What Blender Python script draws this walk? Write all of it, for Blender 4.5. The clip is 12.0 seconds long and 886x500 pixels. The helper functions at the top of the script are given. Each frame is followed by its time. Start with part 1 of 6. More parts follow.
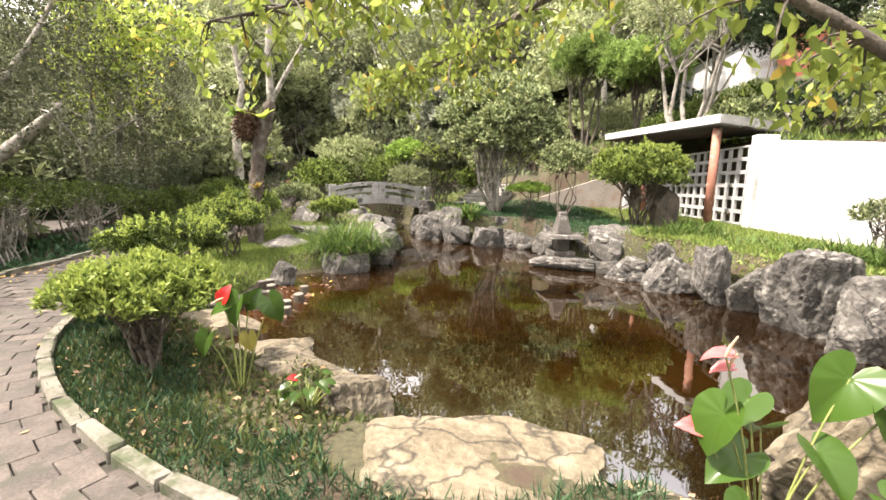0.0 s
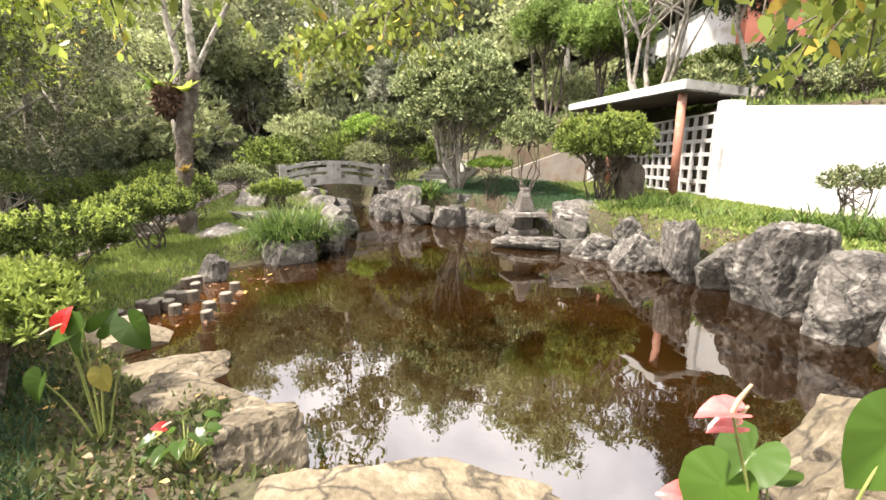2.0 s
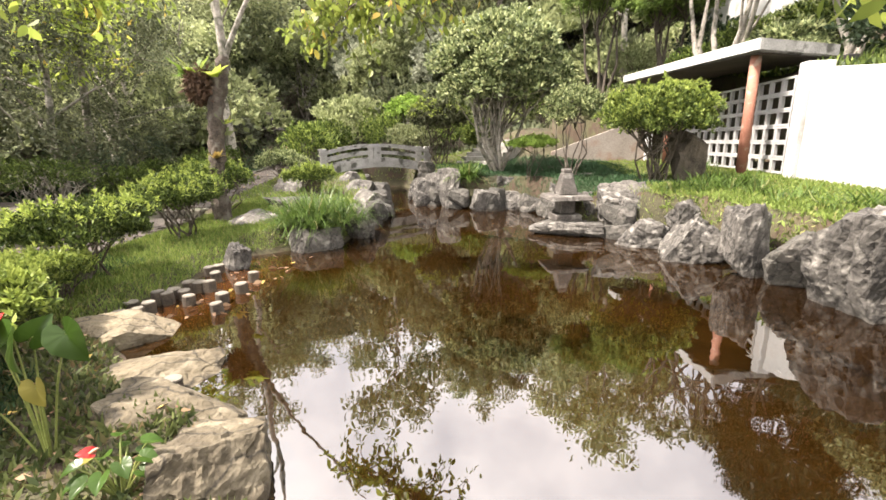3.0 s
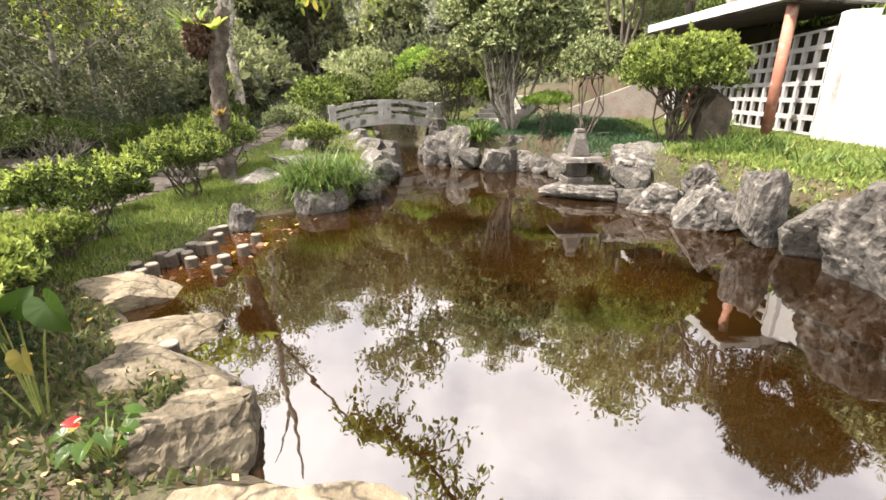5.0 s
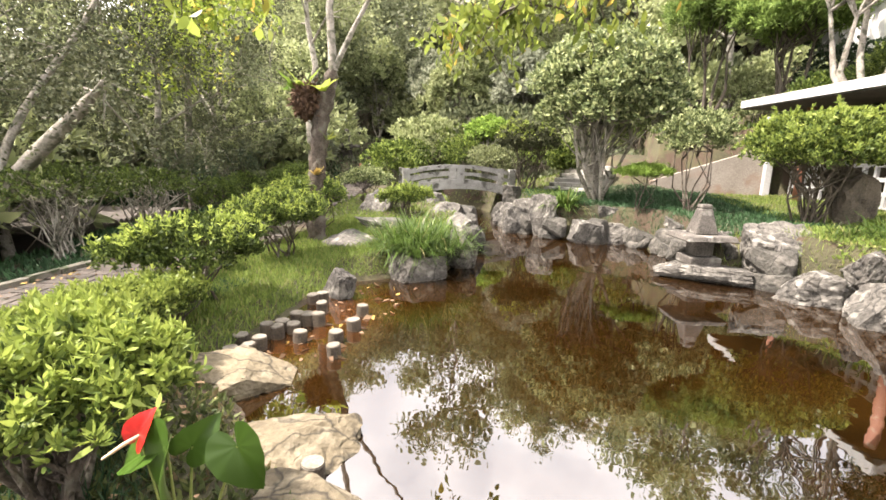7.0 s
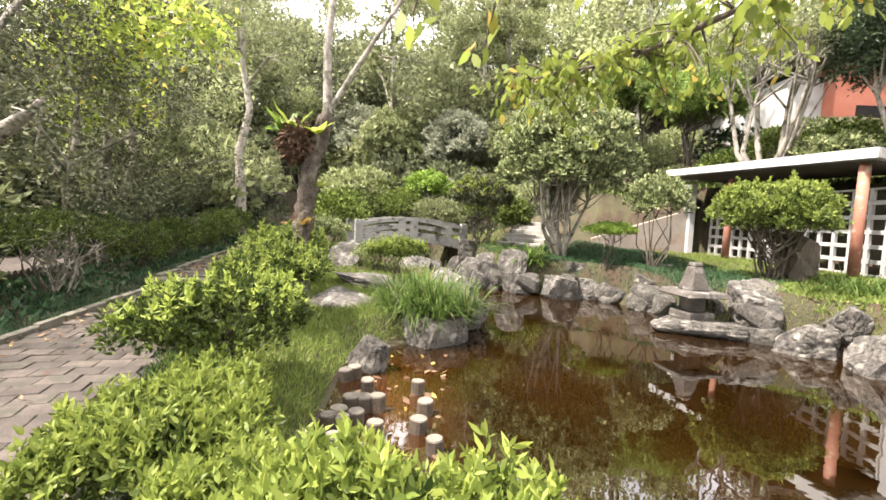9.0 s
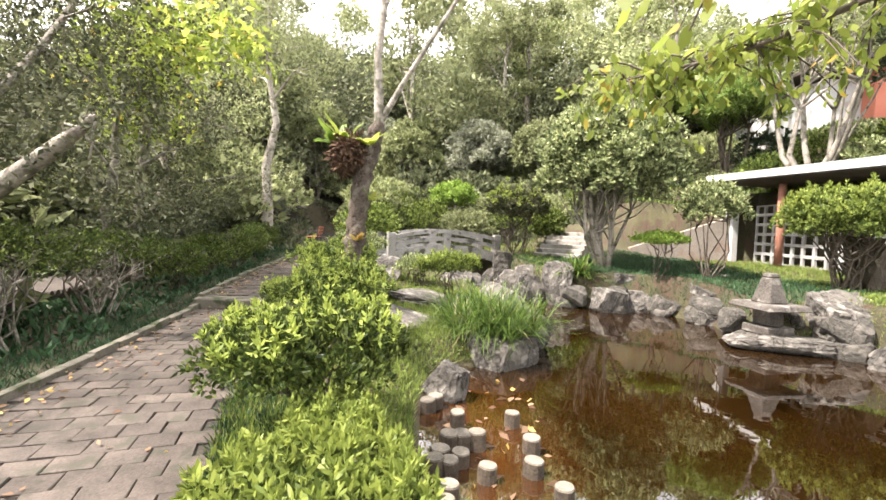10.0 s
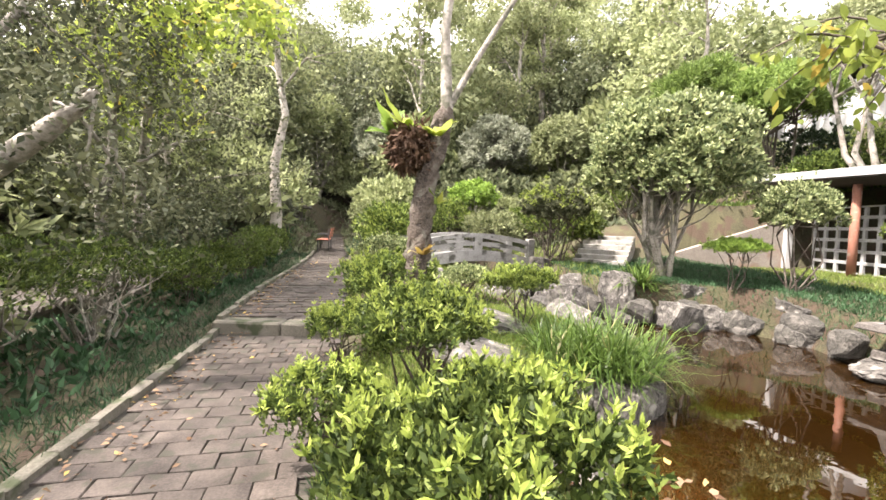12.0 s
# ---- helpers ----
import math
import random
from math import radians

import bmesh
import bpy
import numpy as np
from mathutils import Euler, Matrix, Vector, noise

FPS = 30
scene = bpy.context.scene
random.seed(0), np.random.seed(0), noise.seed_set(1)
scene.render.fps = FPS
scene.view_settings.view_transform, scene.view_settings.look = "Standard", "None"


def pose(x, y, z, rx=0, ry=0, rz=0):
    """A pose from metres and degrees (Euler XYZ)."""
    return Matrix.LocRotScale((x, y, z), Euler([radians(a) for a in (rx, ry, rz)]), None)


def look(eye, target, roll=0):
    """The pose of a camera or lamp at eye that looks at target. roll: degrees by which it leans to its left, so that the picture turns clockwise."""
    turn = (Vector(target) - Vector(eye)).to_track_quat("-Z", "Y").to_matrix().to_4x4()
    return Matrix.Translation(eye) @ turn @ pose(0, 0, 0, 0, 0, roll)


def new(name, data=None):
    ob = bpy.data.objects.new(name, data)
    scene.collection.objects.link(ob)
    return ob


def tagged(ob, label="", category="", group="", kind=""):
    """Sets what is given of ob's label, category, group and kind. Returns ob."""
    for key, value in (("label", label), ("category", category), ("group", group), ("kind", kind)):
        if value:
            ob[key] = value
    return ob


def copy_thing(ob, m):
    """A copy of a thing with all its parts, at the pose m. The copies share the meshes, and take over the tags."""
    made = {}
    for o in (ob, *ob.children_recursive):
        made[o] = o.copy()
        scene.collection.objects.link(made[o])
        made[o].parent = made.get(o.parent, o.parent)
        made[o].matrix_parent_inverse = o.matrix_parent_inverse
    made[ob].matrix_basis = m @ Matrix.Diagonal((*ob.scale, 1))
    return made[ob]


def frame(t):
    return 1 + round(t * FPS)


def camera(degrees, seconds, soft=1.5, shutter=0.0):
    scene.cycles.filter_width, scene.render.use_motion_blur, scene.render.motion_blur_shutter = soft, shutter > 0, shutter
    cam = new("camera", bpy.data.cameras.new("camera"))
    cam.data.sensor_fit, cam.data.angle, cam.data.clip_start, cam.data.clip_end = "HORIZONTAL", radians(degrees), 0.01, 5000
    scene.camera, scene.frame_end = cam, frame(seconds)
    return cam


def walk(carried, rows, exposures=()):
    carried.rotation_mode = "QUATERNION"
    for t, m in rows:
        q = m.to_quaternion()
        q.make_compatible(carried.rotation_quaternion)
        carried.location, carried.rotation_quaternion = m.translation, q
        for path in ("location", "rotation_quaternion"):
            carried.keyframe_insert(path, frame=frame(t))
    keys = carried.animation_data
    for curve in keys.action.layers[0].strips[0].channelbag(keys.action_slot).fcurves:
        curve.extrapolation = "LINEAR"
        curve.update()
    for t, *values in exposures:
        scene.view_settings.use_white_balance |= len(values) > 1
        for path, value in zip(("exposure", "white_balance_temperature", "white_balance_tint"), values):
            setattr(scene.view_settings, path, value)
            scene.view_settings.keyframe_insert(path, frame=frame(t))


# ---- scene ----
cam = camera(90.9, 12.0, soft=1.6)
PATH = [
    (0, (1.022, 0.347, 1.541), (0.852, 2.317, 1.238), 1.6),
    (0.5, (1.096, 0.454, 1.58), (0.961, 2.425, 1.269), 1.5),
    (1, (1.102, 0.519, 1.585), (1.022, 2.489, 1.251), 1.0),
    (1.5, (1.199, 0.665, 1.555), (1.144, 2.63, 1.188), 0.5),
    (2, (1.274, 1.067, 1.547), (1.239, 3.026, 1.143), 0.1),
    (2.5, (1.376, 1.353, 1.536), (1.271, 3.303, 1.103), -0.5),
    (3, (1.638, 1.594, 1.53), (1.365, 3.516, 1.049), -1.3),
    (5, (1.783, 1.734, 1.589), (1.448, 3.59, 0.924), -1.2),
    (5.5, (1.493, 1.792, 1.587), (1.053, 3.648, 0.984), -0.2),
    (6, (1.2, 1.76, 1.622), (0.59, 3.587, 1.081), -1.1),
    (6.5, (0.807, 1.973, 1.606), (0.238, 3.841, 1.177), 1.9),
    (7, (0.484, 2.239, 1.581), (-0.016, 4.135, 1.188), 1.0),
    (9, (-1.429, 2.531, 1.536), (-1.489, 4.525, 1.392), 2.8),
    (9.5, (-1.824, 2.611, 1.554), (-1.907, 4.607, 1.447), 2.0),
    (10, (-2.231, 2.893, 1.546), (-2.337, 4.888, 1.448), 1.8),
    (10.5, (-2.552, 3.094, 1.553), (-2.668, 5.088, 1.457), 1.7),
    (11, (-2.921, 3.395, 1.59), (-3.044, 5.389, 1.494), 1.7),
    (11.5, (-3.267, 3.812, 1.643), (-3.38, 5.806, 1.538), 1.9),
    (12, (-3.505, 4.153, 1.669), (-3.568, 6.149, 1.564), 1.9),
]
walk(cam, [(t, look(eye, target, roll)) for t, eye, target, roll in PATH], exposures=[(0.0, 1.66, 6900, 17), (5.5, 1.68, 6900, 17), (7.0, 1.82, 6900, 17), (9.0, 1.68, 6850, 17), (12.0, 1.84, 6700, 19)])

# ---- world, sun, exposure ----
SUN_EL, SUN_AZ = 58.0, 250.0   # degrees; azimuth clockwise from +y
world = bpy.data.worlds.new("sky")
scene.world = world
world.use_nodes = True
wn = world.node_tree
sky = wn.nodes.new("ShaderNodeTexSky")
sky.sky_type = "NISHITA"
sky.sun_disc = False
sky.sun_elevation = radians(SUN_EL)
sky.sun_rotation = radians(SUN_AZ)
sky.air_density, sky.dust_density, sky.ozone_density = 1.0, 6.0, 1.0
wn.nodes["Background"].inputs[1].default_value = 0.115
# thin bright cloud over the blue
cloud = wn.nodes.new("ShaderNodeMix")
cloud.data_type = "RGBA"
cloud.inputs[0].default_value = 0.85
puff = wn.nodes.new("ShaderNodeTexNoise")
puff.inputs["Scale"].default_value, puff.inputs["Detail"].default_value = 3.2, 5
tone = wn.nodes.new("ShaderNodeValToRGB")
tone.color_ramp.elements[0].position, tone.color_ramp.elements[1].position = 0.38, 0.62
tone.color_ramp.elements[0].color, tone.color_ramp.elements[1].color = (7.4, 7.7, 8.2, 1), (14.6, 14.5, 14.2, 1)
way = wn.nodes.new("ShaderNodeTexCoord")
wn.links.new(way.outputs["Generated"], puff.inputs["Vector"])
wn.links.new(puff.outputs[0], tone.inputs[0])
wn.links.new(tone.outputs[0], cloud.inputs[7])
wn.links.new(sky.outputs[0], cloud.inputs[6])
wn.links.new(cloud.outputs[2], wn.nodes["Background"].inputs[0])
sun = new("sun", bpy.data.lights.new("sun", "SUN"))
sun.data.energy, sun.data.angle, sun.data.color = 5.0, radians(2.0), (1.0, 0.95, 0.86)
az, el = radians(SUN_AZ), radians(SUN_EL)
sun.matrix_world = look((math.sin(az) * math.cos(el) * 60, math.cos(az) * math.cos(el) * 60, math.sin(el) * 60), (0, 0, 0))

WATER = -0.27
rng = np.random.default_rng(7)


# ---- materials ----
def material(name, dark, light, rough=0.8, scale=3.0, fine=40.0, bump=0.3, dist=0.02, metal=0.0, spots=None, per_object=0.0, coords="Object"):
    """Two scales of noise between two colours, a third colour in patches, fine relief."""
    m = bpy.data.materials.new(name)
    m.use_nodes = True
    nt = m.node_tree
    p = nt.nodes["Principled BSDF"]
    tc = nt.nodes.new("ShaderNodeTexCoord")
    big = nt.nodes.new("ShaderNodeTexNoise")
    big.inputs["Scale"].default_value, big.inputs["Detail"].default_value = scale, 6
    small = nt.nodes.new("ShaderNodeTexNoise")
    small.inputs["Scale"].default_value, small.inputs["Detail"].default_value = fine, 5
    where = tc.outputs[coords]
    if per_object:
        info = nt.nodes.new("ShaderNodeObjectInfo")
        shift = nt.nodes.new("ShaderNodeVectorMath")
        shift.operation = "MULTIPLY_ADD"
        nt.links.new(info.outputs["Random"], shift.inputs[0])
        shift.inputs[1].default_value = (37.0, 53.0, 71.0)
        nt.links.new(where, shift.inputs[2])
        where = shift.outputs[0]
    for n in (big, small):
        nt.links.new(where, n.inputs["Vector"])
    mixv = nt.nodes.new("ShaderNodeMath")
    mixv.operation = "MULTIPLY_ADD"
    nt.links.new(small.outputs[0], mixv.inputs[0])
    mixv.inputs[1].default_value = 0.55
    half = nt.nodes.new("ShaderNodeMath")
    half.operation = "MULTIPLY"
    half.inputs[1].default_value = 0.6
    nt.links.new(big.outputs[0], half.inputs[0])
    nt.links.new(half.outputs[0], mixv.inputs[2])
    ramp = nt.nodes.new("ShaderNodeValToRGB")
    ramp.color_ramp.elements[0].position, ramp.color_ramp.elements[1].position = 0.38, 0.75
    ramp.color_ramp.elements[0].color = (*dark, 1)
    ramp.color_ramp.elements[1].color = (*light, 1)
    nt.links.new(mixv.outputs[0], ramp.inputs[0])
    out = ramp.outputs[0]
    if spots:
        col, amount, sscale = spots
        sn = nt.nodes.new("ShaderNodeTexNoise")
        sn.inputs["Scale"].default_value, sn.inputs["Detail"].default_value = sscale, 8
        nt.links.new(where, sn.inputs["Vector"])
        sr = nt.nodes.new("ShaderNodeValToRGB")
        sr.color_ramp.elements[0].position, sr.color_ramp.elements[1].position = 0.62 - amount * 0.25, 0.70 - amount * 0.2
        nt.links.new(sn.outputs[0], sr.inputs[0])
        mx = nt.nodes.new("ShaderNodeMix")
        mx.data_type = "RGBA"
        nt.links.new(sr.outputs[0], mx.inputs[0])
        nt.links.new(out, mx.inputs[6])
        mx.inputs[7].default_value = (*col, 1)
        out = mx.outputs[2]
    if per_object:
        oi = nt.nodes.new("ShaderNodeObjectInfo")
        hs = nt.nodes.new("ShaderNodeHueSaturation")
        mr = nt.nodes.new("ShaderNodeMapRange")
        mr.inputs[3].default_value, mr.inputs[4].default_value = 1 - per_object, 1 + per_object
        nt.links.new(oi.outputs["Random"], mr.inputs[0])
        nt.links.new(mr.outputs[0], hs.inputs["Value"])
        nt.links.new(out, hs.inputs["Color"])
        out = hs.outputs[0]
    nt.links.new(out, p.inputs["Base Color"])
    p.inputs["Roughness"].default_value, p.inputs["Metallic"].default_value = rough, metal
    if bump:
        b = nt.nodes.new("ShaderNodeBump")
        b.inputs["Strength"].default_value, b.inputs["Distance"].default_value = bump, dist
        nt.links.new(mixv.outputs[0], b.inputs["Height"])
        nt.links.new(b.outputs[0], p.inputs["Normal"])
    return m


def leaf_material(name, dark, light, tip=None, tips=0.15, rough=0.42, through_light=0.35):
    """Leaves: colour varies leaf by leaf, some light passes through."""
    m = bpy.data.materials.new(name)
    m.use_nodes = True
    nt = m.node_tree
    p = nt.nodes["Principled BSDF"]
    geo = nt.nodes.new("ShaderNodeNewGeometry")
    ramp = nt.nodes.new("ShaderNodeValToRGB")
    e = ramp.color_ramp.elements
    e[0].color, e[1].color = (*dark, 1), (*light, 1)
    e[1].position = 1.0 - tips if tip else 1.0
    if tip:
        t = ramp.color_ramp.elements.new(1.0 - tips * 0.4)
        t.color = (*tip, 1)
    nt.links.new(geo.outputs["Random Per Island"], ramp.inputs[0])
    oi = nt.nodes.new("ShaderNodeObjectInfo")
    hs = nt.nodes.new("ShaderNodeHueSaturation")
    hs.inputs["Saturation"].default_value = 0.90
    hs.inputs["Hue"].default_value = 0.492
    mr = nt.nodes.new("ShaderNodeMapRange")
    mr.inputs[3].default_value, mr.inputs[4].default_value = 0.75, 1.25
    nt.links.new(oi.outputs["Random"], mr.inputs[0])
    nt.links.new(mr.outputs[0], hs.inputs["Value"])
    nt.links.new(ramp.outputs[0], hs.inputs["Color"])
    nt.links.new(hs.outputs[0], p.inputs["Base Color"])
    p.inputs["Roughness"].default_value = rough
    p.inputs["Specular IOR Level"].default_value = 0.25
    tr = nt.nodes.new("ShaderNodeBsdfTranslucent")
    nt.links.new(hs.outputs[0], tr.inputs[0])
    mx = nt.nodes.new("ShaderNodeMixShader")
    mx.inputs[0].default_value = through_light
    nt.links.new(p.outputs[0], mx.inputs[1])
    nt.links.new(tr.outputs[0], mx.inputs[2])
    nt.links.new(mx.outputs[0], nt.nodes["Material Output"].inputs[0])
    return m


M_soil = material("soil_moss", (0.018, 0.016, 0.008), (0.075, 0.07, 0.032), 0.95, 1.2, 25, 0.7, 0.05, spots=((0.05, 0.033, 0.02), 0.5, 2.5))
M_lawn = leaf_material("lawn_blades", (0.075, 0.13, 0.018), (0.20, 0.29, 0.045), (0.28, 0.28, 0.09), 0.12, 0.6)
M_mondo = leaf_material("mondo_grass", (0.010, 0.034, 0.012), (0.045, 0.115, 0.045), rough=0.5, through_light=0.2)
M_tuft = leaf_material("tuft_blades", (0.022, 0.055, 0.006), (0.085, 0.16, 0.018), (0.24, 0.23, 0.09), 0.06)
M_brick = material("paver", (0.030, 0.024, 0.020), (0.098, 0.080, 0.066), 0.8, 5, 60, 0.6, 0.012, spots=((0.045, 0.042, 0.03), 0.35, 6.0), per_object=0.2)
M_joint = material("path_joint", (0.016, 0.015, 0.011), (0.05, 0.045, 0.033), 0.95, 6, 60, 0.6, 0.02)
M_kerb = material("kerb_concrete", (0.075, 0.070, 0.050), (0.180, 0.165, 0.135), 0.9, 3, 50, 0.5, 0.02, spots=((0.045, 0.055, 0.025), 0.45, 4), per_object=0.12)
def rock_material(name, dark, mid, pale, crack=2.6):
    """Weathered stone: mottled greys, pale lichen, thin dark fissures."""
    m = material(name, dark, mid, 0.9, 2.4, 22, 0.9, 0.05, per_object=0.22)
    nt = m.node_tree
    p = nt.nodes["Principled BSDF"]
    src = p.inputs["Base Color"].links[0].from_socket
    tc = nt.nodes.new("ShaderNodeTexCoord")
    warp = nt.nodes.new("ShaderNodeTexNoise")
    warp.inputs["Scale"].default_value, warp.inputs["Detail"].default_value = 3.0, 4
    nt.links.new(tc.outputs["Object"], warp.inputs["Vector"])
    add = nt.nodes.new("ShaderNodeVectorMath")
    add.operation = "MULTIPLY_ADD"
    nt.links.new(warp.outputs["Color"], add.inputs[0])
    add.inputs[1].default_value = (0.5, 0.5, 0.5)
    squeeze = nt.nodes.new("ShaderNodeMapping")
    squeeze.inputs["Rotation"].default_value = (0.5, 0.25, 0.0)
    squeeze.inputs["Scale"].default_value = (1.0, 1.0, 0.45)
    nt.links.new(tc.outputs["Object"], squeeze.inputs[0])
    nt.links.new(squeeze.outputs[0], add.inputs[2])
    vor = nt.nodes.new("ShaderNodeTexVoronoi")
    vor.feature = "DISTANCE_TO_EDGE"
    vor.inputs["Scale"].default_value = crack
    nt.links.new(add.outputs[0], vor.inputs["Vector"])
    cr = nt.nodes.new("ShaderNodeValToRGB")
    cr.color_ramp.elements[0].position, cr.color_ramp.elements[1].position = 0.0, 0.035
    cr.color_ramp.elements[0].color, cr.color_ramp.elements[1].color = (0.25, 0.25, 0.25, 1), (1, 1, 1, 1)
    nt.links.new(vor.outputs["Distance"], cr.inputs[0])
    lich = nt.nodes.new("ShaderNodeTexNoise")
    lich.inputs["Scale"].default_value, lich.inputs["Detail"].default_value = 5.5, 9
    nt.links.new(tc.outputs["Object"], lich.inputs["Vector"])
    lr = nt.nodes.new("ShaderNodeValToRGB")
    lr.color_ramp.elements[0].position, lr.color_ramp.elements[1].position = 0.52, 0.68
    nt.links.new(lich.outputs[0], lr.inputs[0])
    mx = nt.nodes.new("ShaderNodeMix")
    mx.data_type = "RGBA"
    nt.links.new(lr.outputs[0], mx.inputs[0])
    nt.links.new(src, mx.inputs[6])
    mx.inputs[7].default_value = (*pale, 1)
    mul = nt.nodes.new("ShaderNodeMix")
    mul.data_type, mul.blend_type = "RGBA", "MULTIPLY"
    mul.inputs[0].default_value = 1.0
    nt.links.new(mx.outputs[2], mul.inputs[6])
    nt.links.new(cr.outputs[0], mul.inputs[7])
    nt.links.new(mul.outputs[2], p.inputs["Base Color"])
    return m


M_rock = rock_material("rock_grey", (0.022, 0.020, 0.017), (0.115, 0.107, 0.094), (0.225, 0.214, 0.19))
# darker copy of rock_grey: the shade on the stone is in its colour
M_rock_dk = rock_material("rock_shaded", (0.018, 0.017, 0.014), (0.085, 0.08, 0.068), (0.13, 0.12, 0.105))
M_rock_tan = rock_material("rock_tan", (0.058, 0.046, 0.028), (0.15, 0.124, 0.08), (0.19, 0.162, 0.112), 1.7)
M_conc = material("concrete_old", (0.110, 0.107, 0.099), (0.231, 0.226, 0.215), 0.9, 2.5, 40, 0.4, 0.02, spots=((0.050, 0.050, 0.041), 0.4, 3))
M_bridge = material("bridge_concrete", (0.15, 0.148, 0.138), (0.36, 0.355, 0.335), 0.9, 2.5, 40, 0.4, 0.02, spots=((0.07, 0.07, 0.058), 0.3, 3))
M_white = material("white_wall", (0.40, 0.405, 0.40), (0.56, 0.565, 0.56), 0.85, 0.8, 30, 0.2, 0.01, spots=((0.34, 0.32, 0.28), 0.2, 1.2))
M_ramp = material("ramp_wall", (0.16, 0.135, 0.11), (0.33, 0.30, 0.26), 0.9, 1.2, 30, 0.3, 0.01, spots=((0.22, 0.14, 0.10), 0.4, 0.9))
# greyer than the white wall: roof shade on the screen is in the colour
M_lat = material("lattice_block", (0.27, 0.27, 0.265), (0.42, 0.42, 0.41), 0.85, 3, 40, 0.2, 0.01, per_object=0.08)
# near-black colour standing in for the shade inside buildings
M_dark = material("interior_shade", (0.006, 0.0055, 0.005), (0.018, 0.016, 0.014), 0.95, 2, 20, 0.2)
M_soffit = material("soffit", (0.025, 0.02, 0.016), (0.07, 0.055, 0.045), 0.95, 2, 20, 0.2)
M_terra = material("terracotta_paint", (0.23, 0.09, 0.055), (0.35, 0.16, 0.11), 0.75, 2, 40, 0.2, 0.01, spots=((0.36, 0.26, 0.2), 0.15, 5))
M_log = material("log_bark", (0.022, 0.017, 0.012), (0.095, 0.074, 0.052), 0.9, 8, 60, 0.8, 0.02, per_object=0.2)
M_logtop = material("log_top", (0.075, 0.066, 0.053), (0.20, 0.18, 0.145), 0.9, 9, 60, 0.6, 0.01, per_object=0.25)
M_bark = material("bark_pale", (0.13, 0.115, 0.09), (0.42, 0.39, 0.34), 0.9, 3, 30, 0.8, 0.03, spots=((0.10, 0.10, 0.07), 0.4, 5), per_object=0.15)
M_bark_dk = material("bark_dark", (0.03, 0.024, 0.018), (0.12, 0.10, 0.075), 0.92, 4, 35, 0.8, 0.03)
M_bark_or = material("bark_brown", (0.022, 0.017, 0.013), (0.14, 0.112, 0.088), 0.92, 6, 35, 1.0, 0.06, spots=((0.13, 0.12, 0.095), 0.4, 6))
L_azalea = leaf_material("azalea_leaves", (0.018, 0.042, 0.008), (0.105, 0.165, 0.026), (0.20, 0.28, 0.045), 0.2, 0.5)
L_shoot = leaf_material("azalea_shoots", (0.14, 0.22, 0.028), (0.35, 0.45, 0.065), rough=0.5, through_light=0.45)
L_cushion = leaf_material("cushion_leaves", (0.07, 0.14, 0.015), (0.24, 0.40, 0.04), rough=0.6)
L_azalea2 = leaf_material("azalea_bright", (0.022, 0.05, 0.008), (0.14, 0.21, 0.032), (0.28, 0.37, 0.06), 0.28, 0.5)
L_forest = leaf_material("forest_leaves", (0.055, 0.075, 0.035), (0.20, 0.23, 0.12), rough=0.7)
L_hedge = leaf_material("hedge_leaves", (0.03, 0.042, 0.018), (0.135, 0.15, 0.075), rough=0.75, through_light=0.25)
L_forest2 = leaf_material("forest_light", (0.14, 0.18, 0.07), (0.38, 0.43, 0.20), rough=0.7)
L_silver = leaf_material("silver_leaves", (0.20, 0.235, 0.15), (0.46, 0.49, 0.36), rough=0.7, through_light=0.4)
L_bed = leaf_material("bed_leaves", (0.045, 0.075, 0.018), (0.16, 0.20, 0.055), (0.24, 0.18, 0.08), 0.15, 0.6)
L_dark = leaf_material("dark_leaves", (0.018, 0.04, 0.018), (0.07, 0.11, 0.05), rough=0.35)
L_camellia = leaf_material("camellia_leaves", (0.035, 0.06, 0.02), (0.22, 0.28, 0.11), (0.42, 0.47, 0.22), 0.3, 0.45)
M_lantern = material("lantern_stone", (0.022, 0.019, 0.016), (0.12, 0.108, 0.095), 0.9, 5, 40, 0.7, 0.02, spots=((0.20, 0.19, 0.17), 0.3, 4))
L_pine = leaf_material("pine_needles", (0.09, 0.17, 0.028), (0.26, 0.40, 0.075), rough=0.55, through_light=0.45)
L_hang = leaf_material("hanging_leaves", (0.15, 0.23, 0.028), (0.36, 0.46, 0.055), (0.55, 0.42, 0.04), 0.06, 0.4, 0.6)
L_big = leaf_material("glossy_leaf", (0.016, 0.046, 0.003), (0.042, 0.104, 0.006), rough=0.3, through_light=0.25)
L_yellow = leaf_material("yellowing_leaf", (0.14, 0.13, 0.015), (0.24, 0.22, 0.03), rough=0.5)


